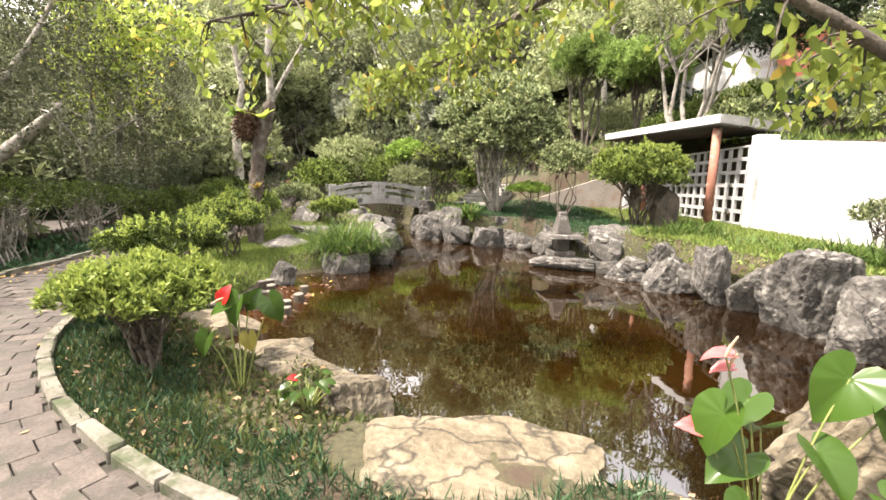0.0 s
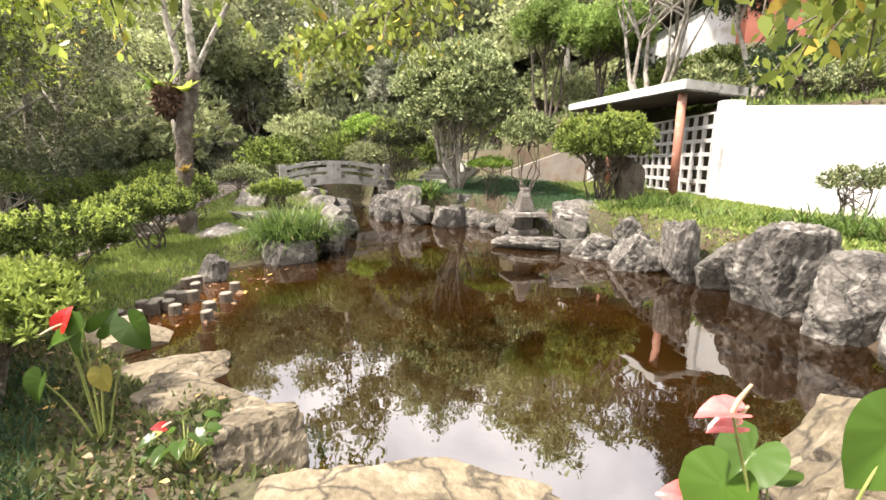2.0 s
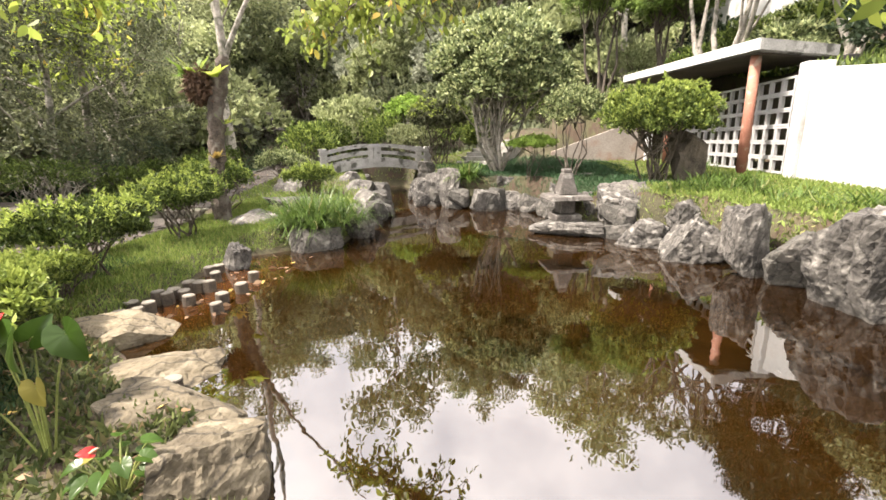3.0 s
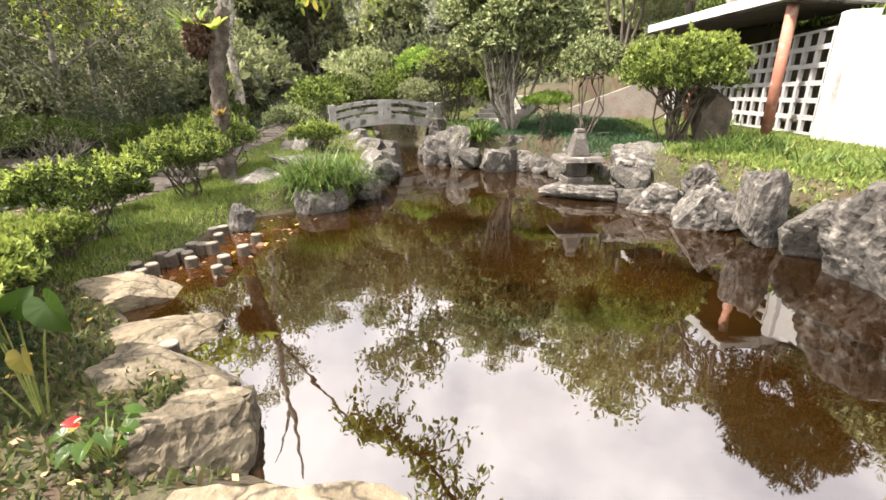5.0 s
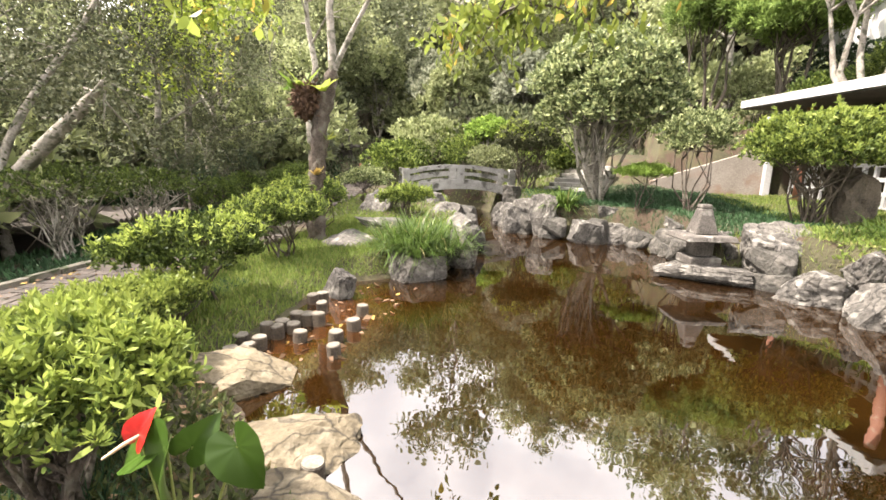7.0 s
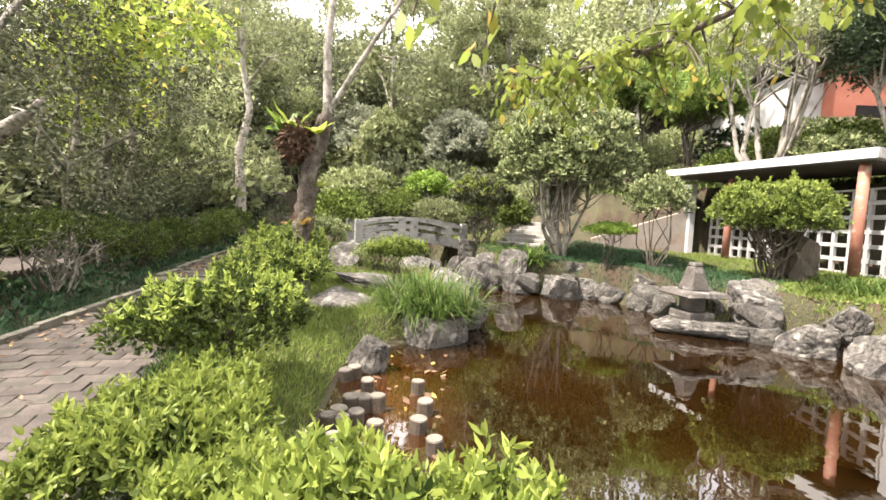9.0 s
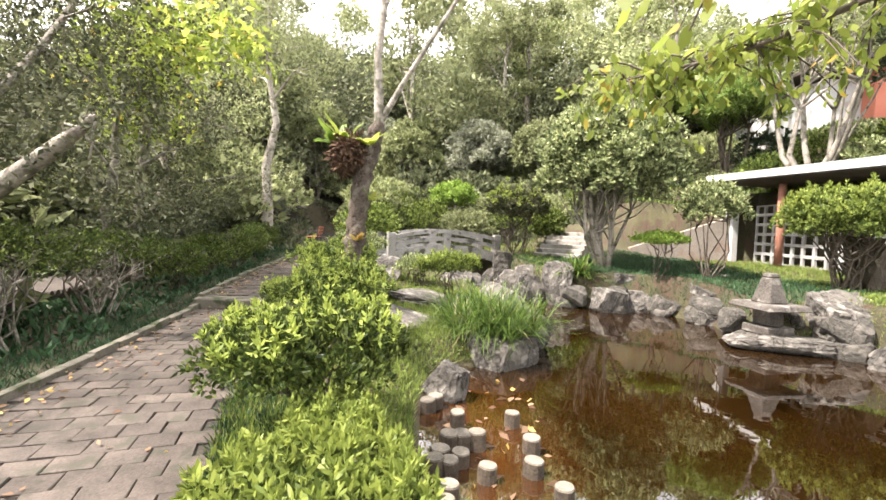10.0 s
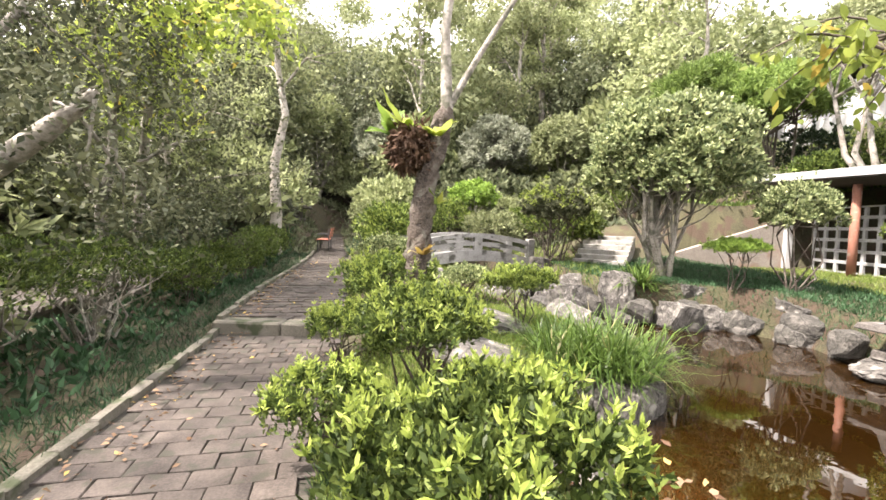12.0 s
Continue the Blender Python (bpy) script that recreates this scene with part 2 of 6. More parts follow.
def water_material():
    m = bpy.data.materials.new("pond_water")
    m.use_nodes = True
    nt = m.node_tree
    p = nt.nodes["Principled BSDF"]
    tc = nt.nodes.new("ShaderNodeTexCoord")
    n = nt.nodes.new("ShaderNodeTexNoise")
    n.inputs["Scale"].default_value, n.inputs["Detail"].default_value = 0.5, 4
    nt.links.new(tc.outputs["Object"], n.inputs["Vector"])
    r = nt.nodes.new("ShaderNodeValToRGB")
    r.color_ramp.elements[0].position, r.color_ramp.elements[1].position = 0.35, 0.7
    r.color_ramp.elements[0].color, r.color_ramp.elements[1].color = (0.0085, 0.0036, 0.0007, 1), (0.0170, 0.0076, 0.0013, 1)
    nt.links.new(n.outputs[0], r.inputs[0])
    # the bottom shows orange-brown through the shallow corner
    gr = nt.nodes.new("ShaderNodeTexGradient")
    gr.gradient_type = "SPHERICAL"
    mp = nt.nodes.new("ShaderNodeMapping")
    mp.vector_type = "TEXTURE"
    mp.inputs["Location"].default_value, mp.inputs["Scale"].default_value = (-2.2, 6.5, WATER), (1.1, 1.9, 1.0)
    nt.links.new(tc.outputs["Object"], mp.inputs[0])
    nt.links.new(mp.outputs[0], gr.inputs[0])
    sh = nt.nodes.new("ShaderNodeMix")
    sh.data_type = "RGBA"
    nt.links.new(gr.outputs[0], sh.inputs[0])
    nt.links.new(r.outputs[0], sh.inputs[6])
    sh.inputs[7].default_value = (0.055, 0.020, 0.0045, 1)
    nt.links.new(sh.outputs[2], p.inputs["Base Color"])
    p.inputs["Roughness"].default_value = 0.015
    p.inputs["IOR"].default_value = 1.9
    p.inputs["Specular IOR Level"].default_value = 1.0
    w = nt.nodes.new("ShaderNodeTexNoise")
    w.inputs["Scale"].default_value, w.inputs["Detail"].default_value = 3.5, 2
    nt.links.new(tc.outputs["Object"], w.inputs["Vector"])
    b = nt.nodes.new("ShaderNodeBump")
    b.inputs["Strength"].default_value, b.inputs["Distance"].default_value = 0.05, 0.03
    nt.links.new(w.outputs[0], b.inputs["Height"])
    nt.links.new(b.outputs[0], p.inputs["Normal"])
    return m


M_water = water_material()


# ---- mesh helpers ----
def mesh_np(name, V, F, mat=None, smooth=False):
    """A mesh from arrays of vertices and of faces with one number of corners."""
    V, F = np.asarray(V, dtype=np.float32), np.asarray(F, dtype=np.int32)
    me = bpy.data.meshes.new(name)
    me.vertices.add(len(V))
    me.vertices.foreach_set("co", V.ravel())
    me.loops.add(F.size)
    me.loops.foreach_set("vertex_index", F.ravel())
    me.polygons.add(len(F))
    me.polygons.foreach_set("loop_start", np.arange(0, F.size, F.shape[1], dtype=np.int32))
    if smooth:
        me.polygons.foreach_set("use_smooth", np.ones(len(F), dtype=bool))
    me.update(calc_edges=True)
    if mat:
        me.materials.append(mat)
    return me


def part(name, data, mat, parent, label="", smooth=False):
    """One mesh object (from a bmesh or a mesh) under a thing or a part."""
    if isinstance(data, bmesh.types.BMesh):
        me = bpy.data.meshes.new(name)
        data.normal_update()
        if smooth:
            for f in data.faces:
                f.smooth = True
        data.to_mesh(me)
        data.free()
        data = me
    if mat and not data.materials:
        data.materials.append(mat)
    ob = new(name, data)
    if parent:
        ob.parent = parent
    if label:
        tagged(ob, label)
    return ob


def thing(name, m, label, category, group="", kind=""):
    ob = new(name)
    ob.empty_display_size = 0.1
    ob.matrix_basis = m
    return tagged(ob, label, category, group, kind)


def box(bm, x0, y0, z0, x1, y1, z1, bevel=0.0):
    g = bmesh.ops.create_cube(bm, size=1)
    for v in g["verts"]:
        v.co = Vector(((x0 + x1) / 2 + v.co.x * (x1 - x0), (y0 + y1) / 2 + v.co.y * (y1 - y0), (z0 + z1) / 2 + v.co.z * (z1 - z0)))
    if bevel:
        edges = list({e for v in g["verts"] for e in v.link_edges})
        bmesh.ops.bevel(bm, geom=edges, offset=bevel, segments=1, affect="EDGES")
    return bm


def box_mesh(*a, bevel=0.0):
    return box(bmesh.new(), *a, bevel=bevel)


def tube_np(points, radii, seg=6):
    """A tapered tube along points: vertices and quads."""
    P = np.asarray(points, float)
    n = len(P)
    T = np.gradient(P, axis=0)
    T /= np.linalg.norm(T, axis=1, keepdims=True) + 1e-9
    up = np.array([0.3, 0.9, 0.1])
    A = np.cross(T, up)
    A /= np.linalg.norm(A, axis=1, keepdims=True) + 1e-9
    B = np.cross(T, A)
    ang = np.linspace(0, 2 * np.pi, seg, endpoint=False)
    V = P[:, None] + np.asarray(radii)[:, None, None] * (np.cos(ang)[None, :, None] * A[:, None] + np.sin(ang)[None, :, None] * B[:, None])
    V = V.reshape(-1, 3)
    i = np.arange(n - 1)[:, None] * seg
    j = np.arange(seg)[None, :]
    k = (j + 1) % seg
    F = np.stack([i + j, i + k, i + seg + k, i + seg + j], -1).reshape(-1, 4)
    return V, F


def resample3(pts, n):
    P = np.array(pts, float)
    t = np.linspace(0, 1, len(P))
    s = np.linspace(0, 1, n)
    out = np.stack([np.interp(s, t, P[:, k]) for k in range(3)], 1)
    for _ in range(2):
        out[1:-1] = (out[:-2] + 2 * out[1:-1] + out[2:]) / 4
    return out


def merge_np(pieces):
    Vs, Fs, o = [], [], 0
    for V, F in pieces:
        Vs.append(V)
        Fs.append(F + o)
        o += len(V)
    return np.concatenate(Vs), np.concatenate(Fs)


def leaves_np(P, D, size, width, r, fold=0.25, size_var=0.35):
    """One folded diamond leaf at each point P along the direction D."""
    n = len(P)
    D = D / (np.linalg.norm(D, axis=1, keepdims=True) + 1e-9)
    R = r.normal(size=(n, 3))
    S = np.cross(D, R)
    S /= np.linalg.norm(S, axis=1, keepdims=True) + 1e-9
    N = np.cross(D, S)
    L = (size * (1 + size_var * r.uniform(-1, 1, n)))[:, None]
    V = np.stack([P, P + D * L * 0.45 + S * L * width * 0.5 + N * L * fold * width, P + D * L, P + D * L * 0.45 - S * L * width * 0.5 + N * L * fold * width], 1).reshape(-1, 3)
    F = np.arange(4 * n).reshape(-1, 4)
    return V, F


def leaves6_np(P, D, size, width, r, fold=0.2, size_var=0.35):
    """One pointed oval leaf of six corners at each point."""
    n = len(P)
    D = D / (np.linalg.norm(D, axis=1, keepdims=True) + 1e-9)
    S = np.cross(D, r.normal(size=(n, 3)))
    S /= np.linalg.norm(S, axis=1, keepdims=True) + 1e-9
    N = np.cross(D, S)
    L = (size * (1 + size_var * r.uniform(-1, 1, n)))[:, None]
    w = L * width * 0.5
    V = np.stack([P, P + D * L * 0.25 + S * w * 0.85 + N * w * fold, P + D * L * 0.6 + S * w * 0.9 + N * w * fold, P + D * L - N * L * 0.08, P + D * L * 0.6 - S * w * 0.9 + N * w * fold, P + D * L * 0.25 - S * w * 0.85 + N * w * fold], 1).reshape(-1, 3)
    return V, np.arange(6 * n).reshape(-1, 6)


def dirs(n, r, up=0.0):
    d = r.normal(size=(n, 3))
    d[:, 2] += up
    return d / (np.linalg.norm(d, axis=1, keepdims=True) + 1e-9)


def clumps_np(C, per, spread, size, width, r, up=0.5, axis=None, oval=False):
    """Rosettes of leaves round the twig tips C."""
    n = len(C)
    P = np.repeat(C, per, 0) + r.normal(size=(n * per, 3)) * spread
    D = dirs(n * per, r, up)
    if axis is not None:
        D = D + np.repeat(axis, per, 0)
    return (leaves6_np if oval else leaves_np)(P, D, size, width, r)


def lobe_cloud(n, lobes, r, size=0.4, reach=0.62, floor=-0.5):
    """Points in a unit crown made of overlapping rounded lobes, and their outward directions."""
    i = np.arange(lobes) + 0.5
    z = floor + (1 - floor) * (i / lobes)
    a = i * 2.39996 + r.normal(size=lobes) * 0.25
    q = np.sqrt(np.maximum(0, 1 - z * z))
    c = np.stack([q * np.cos(a), q * np.sin(a), z], 1) * reach * r.uniform(0.82, 1.12, (lobes, 1))
    rad = size * r.uniform(0.65, 1.25, lobes)
    k = r.integers(lobes, size=n)
    D = dirs(n, r)
    D[:, 2] = np.where(D[:, 2] < -0.35, -D[:, 2], D[:, 2])
    C = c[k] + D * (rad[k] * r.uniform(0.35, 1.0, n) ** 0.5)[:, None]
    return C, D


def rock_mesh(name, sx, sy, sz, seed, cuts=11, sub=4, rough=0.05, mat=None, flat_top=None, box_like=0.5, fissure=(1.0, 1.0, 0.5)):
    """An angular boulder: a rounded block cut by planes, cleft by fissures, of the given half sizes."""
    r = np.random.default_rng(seed)
    bm = bmesh.new()
    bmesh.ops.create_icosphere(bm, subdivisions=sub, radius=1)
    V = np.array([v.co for v in bm.verts])
    V = V * (1 - box_like) + V / np.abs(V).max(1, keepdims=True) * box_like
    N = dirs(cuts, r)
    d = r.uniform(0.58, 0.98, cuts)
    if flat_top:
        N[0], d[0] = (0.06, 0.04, 1.0), flat_top
    for nn, dd in zip(N, d):
        nn = nn / np.linalg.norm(nn)
        over = np.maximum(V @ nn - dd, 0)
        V -= over[:, None] * nn[None]
    off = Vector((seed * 3.1, seed * 1.7, 0))
    fx, fy, fz = fissure
    for i, v in enumerate(bm.verts):
        p = Vector(V[i])
        q = Vector((p.x * fx * 1.9, p.y * fy * 1.9, p.z * fz * 1.9))
        cleft = 1 - min(1.0, abs(noise.noise(q + off)) * 7)
        k = 1 + rough * 0.8 * noise.fractal(p * 1.6 + off, 1.0, 2.0, 4) + rough * 0.8 * noise.ridged_multi_fractal(p * 3.1 + off, 0.9, 2.2, 4, 1.0, 1.0) - rough - cleft * rough * 1.5
        V[i] = p * k
    lo, hi = V.min(0), V.max(0)
    V = ((V - lo) / (hi - lo) * 2 - 1) * np.array([sx, sy, sz])
    for i, v in enumerate(bm.verts):
        v.co = V[i]
    me = bpy.data.meshes.new(name)
    bm.to_mesh(me)
    bm.free()
    if mat:
        me.materials.append(mat)
    return me


# ---- plan ----
INNER = [(3.6, 2.35), (1.5, 1.95), (0.3, 1.97), (-0.5, 2.2), (-1.15, 2.5), (-1.9, 2.95), (-2.65, 3.6), (-3.4, 4.7), (-4.1, 6.1), (-4.6, 7.6), (-5.0, 9.3), (-5.2, 10.6), (-5.7, 13), (-6.4, 16), (-7.4, 19.6), (-8.6, 24), (-11, 32)]
OUTER = [(3.6, -0.6), (1.5, -0.85), (-0.6, -0.75), (-2.3, 0.0), (-3.8, 1.3), (-4.95, 3.0), (-5.7, 4.9), (-6.15, 6.7), (-6.55, 8.5), (-7.1, 10.8), (-7.6, 13.2), (-8.0, 16), (-8.6, 19.2), (-9.8, 23.6), (-12.3, 31.5)]
POND = [(0.98, 3.2), (0.3, 3.35), (-0.1, 4.0), (-0.7, 4.12), (-1.2, 4.28), (-1.7, 4.75), (-2.3, 5.1), (-2.5, 6.0), (-2.62, 7.2), (-2.55, 8.2), (-1.9, 8.7), (-1.3, 9.0), (-1.3, 10.2), (-1.4, 11.4), (-1.7, 13), (-2.6, 15.6), (-4.0, 19.5), (-2.6, 20.0), (-1.1, 17.0), (-0.4, 14.5), (0.2, 13.75), (1.2, 13.55), (2.4, 13.1), (2.85, 12.1), (2.8, 11.2), (2.65, 10.5), (3.7, 10.0), (4.6, 9.1), (4.95, 8.1), (5.3, 7.2), (5.5, 6.2), (5.45, 5.3), (5.3, 4.5), (4.6, 3.3), (2.8, 2.75), (1.8, 2.8)]


def resample(points, step):
    P = np.array(points, float)
    # smooth curve through the points
    t = np.concatenate([[0], np.cumsum(np.linalg.norm(np.diff(P, axis=0), axis=1))])
    T = np.gradient(P, t, axis=0)
    out = []
    n = int(t[-1] / step) + 1
    for s in np.linspace(0, t[-1], n):
        i = min(np.searchsorted(t, s, side="right") - 1, len(t) - 2)
        h = t[i + 1] - t[i]
        u = (s - t[i]) / h
        out.append((2 * u**3 - 3 * u**2 + 1) * P[i] + (u**3 - 2 * u**2 + u) * h * T[i] + (-2 * u**3 + 3 * u**2) * P[i + 1] + (u**3 - u**2) * h * T[i + 1])
    return np.array(out)


def seg_dist(X, Y, poly, closed=True):
    """Distance from points to a polyline."""
    P = np.array(poly, float)
    Q = np.roll(P, -1, 0) if closed else P[1:]
    P = P if closed else P[:-1]
    best = np.full(X.shape, 1e9)
    for (ax, ay), (bx, by) in zip(P, Q):
        dx, dy = bx - ax, by - ay
        u = np.clip(((X - ax) * dx + (Y - ay) * dy) / (dx * dx + dy * dy + 1e-12), 0, 1)
        best = np.minimum(best, np.hypot(X - ax - u * dx, Y - ay - u * dy))
    return best


def inside(X, Y, poly):
    P = np.array(poly, float)
    Q = np.roll(P, -1, 0)
    c = np.zeros(X.shape, bool)
    for (ax, ay), (bx, by) in zip(P, Q):
        hit = ((ay > Y) != (by > Y)) & (X < (bx - ax) * (Y - ay) / (by - ay + 1e-12) + ax)
        c ^= hit
    return c


LOW = [(1, 0, 0), (-3, 2, 0), (-1, 3.2, 0), (0.8, 2.8, -0.02), (3, 2.3, 0.03), (-2.5, 5, 0.0), (-2.8, 7, -0.05), (-3.5, 8.4, 0.0), (-2.2, 9.6, 0.12), (-2.4, 12, 0.22), (-4, 13, 0.3), (-4.8, 16, 0.5), (-5, 20, 0.6), (-1, 22, 0.95), (0.5, 17, 0.72), (0.6, 15, 0.6), (3, 13.5, 0.6), (2.9, 11.0, 0.35), (4.5, 11, 0.62), (6.4, 11.4, 0.74), (6.4, 15.3, 0.74), (5, 17, 0.72), (6, 9, 0.55), (7, 7, 0.5), (8.5, 6, 0.65), (6.6, 4.5, 0.35), (6, 2.5, 0.15), (9, 3, 0.5), (-9, 6, -0.35), (-8.8, 10, -0.2), (-9.5, 14, 0.1), (-11, 20, 0.5), (-12, 8, -1.2), (-12, 14, -0.8), (-18, 10, -2), (-16, 20, 0), (-20, 34, 4.5), (-9, 30, 1.1), (-11.6, 26, 1.7), (0, 28, 2.2), (-4, 32, 3.6), (3, 33, 5.0), (-14, 32, 3.2), (3, 20.5, 2.0), (3.5, 24, 2.4), (-6, -6, 0), (-14, -4, -1), (6, -6, 0.3), (0, -30, 4), (-40, 0, 0), (0, 45, 10), (-14, 44, 8), (-25, 55, 13), (0, 80, 26), (-60, 60, 20), (40, -40, 6), (-300, 0, 10), (0, 300, 40), (0, -300, 20)]
HIGH = [(8, 12, 2.75), (8, 17, 3.0), (8.5, 10, 2.6), (10, 7, 2.4), (12, 5, 2.3), (12, 12, 3.4), (11, 17, 3.8), (5, 19, 2.6), (7, 21, 3.6), (4, 25, 3.0), (16, 14, 5.5), (14, 22, 6.5), (22, 20, 9), (10, 30, 7.5), (20, 2, 5), (30, 30, 14), (30, 0, 8), (10, 60, 20), (60, 0, 14), (60, 60, 25), (300, 0, 30), (300, 300, 50), (0, 300, 40), (40, -40, 6)]
EAST = [(3.6, 18.35), (6.7, 17.95), (7.35, 17.6), (7.35, 10.75), (8.5, 9.05), (11.5, 4.9), (16, -2), (60, -60), (900, -900), (900, 900), (0, 900), (2, 60), (3.4, 24)]


def idw(X, Y, pts, power=3.2):
    num, den = np.zeros(X.shape), np.zeros(X.shape)
    for x, y, z in pts:
        w = 1 / (np.hypot(X - x, Y - y) + 0.25) ** power
        num += w * z
        den += w
    return num / den


IN_C, OUT_C = resample(INNER, 0.1), resample(OUTER, 0.1)
STEP_Y = 10.62


def path_z(x, y):
    y = np.asarray(y, float)
    return np.where(y < STEP_Y, 0.0, np.interp(y, [STEP_Y, 19.5, 24, 32, 60], [0.15, 0.52, 0.75, 1.15, 3.0]))


PATH_POLY = np.concatenate([IN_C, OUT_C[::-1]])


def ground_z(X, Y, detail=True):
    X, Y = np.asarray(X, float), np.asarray(Y, float)
    z = idw(X, Y, LOW)
    east = inside(X, Y, EAST)
    z = np.where(east, idw(X, Y, HIGH), z)
    if detail:
        z = z + 0.03 * np.sin(X * 2.1 + 1.3 * np.sin(Y * 1.7)) * np.sin(Y * 2.6 + X)
    dp = seg_dist(X, Y, PATH_POLY)
    inp = inside(X, Y, PATH_POLY)
    w = np.clip(1 - np.where(inp, 0, dp) / 0.5, 0, 1)
    z = z * (1 - w) + (path_z(X, Y) - 0.03) * w
    z = np.where(inp, path_z(X, Y) - 0.07, z)
    d = seg_dist(X, Y, POND)
    ins = inside(X, Y, POND)
    u = np.clip(d / 0.35, 0, 1)
    z = np.where(ins, WATER - 0.02 - 0.45 * np.clip(d / 0.8, 0, 1), np.where(d < 0.35, (WATER - 0.02) * (1 - u) + z * u, z))
    return z


def gz(x, y):
    return float(ground_z(np.array([x]), np.array([y]), True)[0])


# ---- ground, water ----
def build_ground():
    def axis(lo, hi, step, far):
        a = list(np.arange(lo, hi + 1e-6, step))
        s, v = step, hi
        while v < far:
            s *= 1.22
            v += s
            a.append(v)
        s, v = step, lo
        while v > -far:
            s *= 1.22
            v -= s
            a.insert(0, v)
        return np.array(a)
    xs, ys = axis(-9.5, 9.5, 0.13, 800), axis(0.5, 21, 0.13, 800)
    X, Y = np.meshgrid(xs, ys)
    Z = ground_z(X, Y)
    V = np.stack([X, Y, Z], -1).reshape(-1, 3)
    nx = len(xs)
    i = np.arange(len(ys) - 1)[:, None] * nx + np.arange(nx - 1)[None, :]
    F = np.stack([i, i + 1, i + nx + 1, i + nx], -1).reshape(-1, 4)
    g = new("ground", mesh_np("ground", V, F, M_soil, True))
    tagged(g, "mossy brown garden soil rising to a wooded slope", "ground", kind="structure")


build_ground()
bmw = bmesh.new()
wv = [bmw.verts.new((x, y, WATER)) for x, y in ((-6, 2), (7, 2), (7, 22), (-6, 22))]
bmw.faces.new(wv)
tagged(part("water", bmw, M_water, None), "still murky brown pond water mirroring trees and sky", "water", kind="structure")


# ---- path ----
def lane_points(step):
    """Rows across the path: centre, direction along and half width, every step metres."""
    mid = []
    n = 400
    A = resample(INNER, 0.05)
    B = resample(OUTER, 0.05)
    a = A[np.linspace(0, len(A) - 1, n).astype(int)]
    rows = []
    for p in a:
        q = B[np.argmin(np.hypot(B[:, 0] - p[0], B[:, 1] - p[1]))]
        mid.append(((p + q) / 2, np.linalg.norm(p - q) / 2))
    C = np.array([m for m, _ in mid])
    Wd = np.array([w for _, w in mid])
    k = np.ones(9) / 9
    C = np.stack([np.convolve(np.pad(C[:, i], 4, mode="edge"), k, "valid") for i in (0, 1)], 1)
    s = np.concatenate([[0], np.cumsum(np.linalg.norm(np.diff(C, axis=0), axis=1))])
    for d in np.arange(0, s[-1], step):
        c = np.array([np.interp(d, s, C[:, 0]), np.interp(d, s, C[:, 1])])
        e = np.array([np.interp(d + 0.1, s, C[:, 0]), np.interp(d + 0.1, s, C[:, 1])])
        f = np.array([np.interp(d - 0.1, s, C[:, 0]), np.interp(d - 0.1, s, C[:, 1])])
        t = (e - f) / (np.linalg.norm(e - f) + 1e-9)
        rows.append((c, t, np.interp(d, s, Wd)))
    return rows


def build_path():
    rows = lane_points(0.12)
    V, F = [], []
    for c, t, w in rows:
        nrm = np.array([-t[1], t[0]])
        for u in np.linspace(-1, 1, 7):
            p = c + nrm * u * w
            V.append((p[0], p[1], float(path_z(p[0], p[1])) - 0.022))
    for i in range(len(rows) - 1):
        for j in range(6):
            a = i * 7 + j
            F.append((a, a + 1, a + 8, a + 7))
    path = part("path", mesh_np("path", V, F, M_joint, True), None, None)
    tagged(path, "curving garden path of worn brown brick pavers", "path", kind="structure")
    return path


path_ob = build_path()


def build_kerb(name, line, label):
    k = thing(name, Matrix(), label, "kerb", kind="structure")
    pts = resample(line, 0.46)
    me = []
    for i in range(3):
        bm = box_mesh(-0.225, -0.05, -0.16, 0.225, 0.05, 0.065, bevel=0.012)
        for v in bm.verts:
            v.co += Vector((random.uniform(-0.006, 0.006), random.uniform(-0.008, 0.008), random.uniform(-0.008, 0.008)))
        m = bpy.data.meshes.new("kerb_stone")
        bm.to_mesh(m)
        bm.free()
        m.materials.append(M_kerb)
        me.append(m)
    for i in range(len(pts) - 1):
        a, b = pts[i], pts[i + 1]
        c = (a + b) / 2
        if c[1] > 26 or (name == "kerb_pond_side" and c[1] > 4.7):
            continue
        o = new("kerb_stone", me[i % 3])
        o.parent = k
        o.matrix_basis = pose(c[0], c[1], float(path_z(c[0], c[1])) + random.uniform(-0.008, 0.01), 0, 0, math.degrees(math.atan2(b[1] - a[1], b[0] - a[0])))


build_kerb("kerb_pond_side", INNER, "low weathered concrete kerb beside the pond bed")
build_kerb("kerb_wood_side", OUTER, "low mossy concrete kerb beside the hedge")


# ---- rocks ----
def rock(x, y, z, w, d, h, seed, turn=0, label="", mat=None, kind="", lean=0.0, name="boulder"):
    """A boulder that stands on z, w and d half across, h high, sunk a little into its bed."""
    sunk = 0.12 if kind == "slab" else 0.22
    half = (h + sunk) / 2
    tall = kind == "tall"
    me = rock_mesh(name, w, d, half, seed, 7 if tall else 9, 5 if max(w, h) > 0.33 and y < 11 else 4, 0.04 if kind == "slab" else 0.055, mat or M_rock, 0.78 if kind in ("slab", "flat") else None, 0.85 if kind in ("block", "tall", "slab") else 0.6, (1.3, 1.3, 0.3) if tall else (1.0, 1.0, 1.0))
    ob = new(name, me)
    ob.matrix_basis = pose(x, y, z - sunk + half, 0, lean, turn)
    return tagged(ob, label or "grey weathered boulder at the pond edge", "rock", "rocks round the pond")


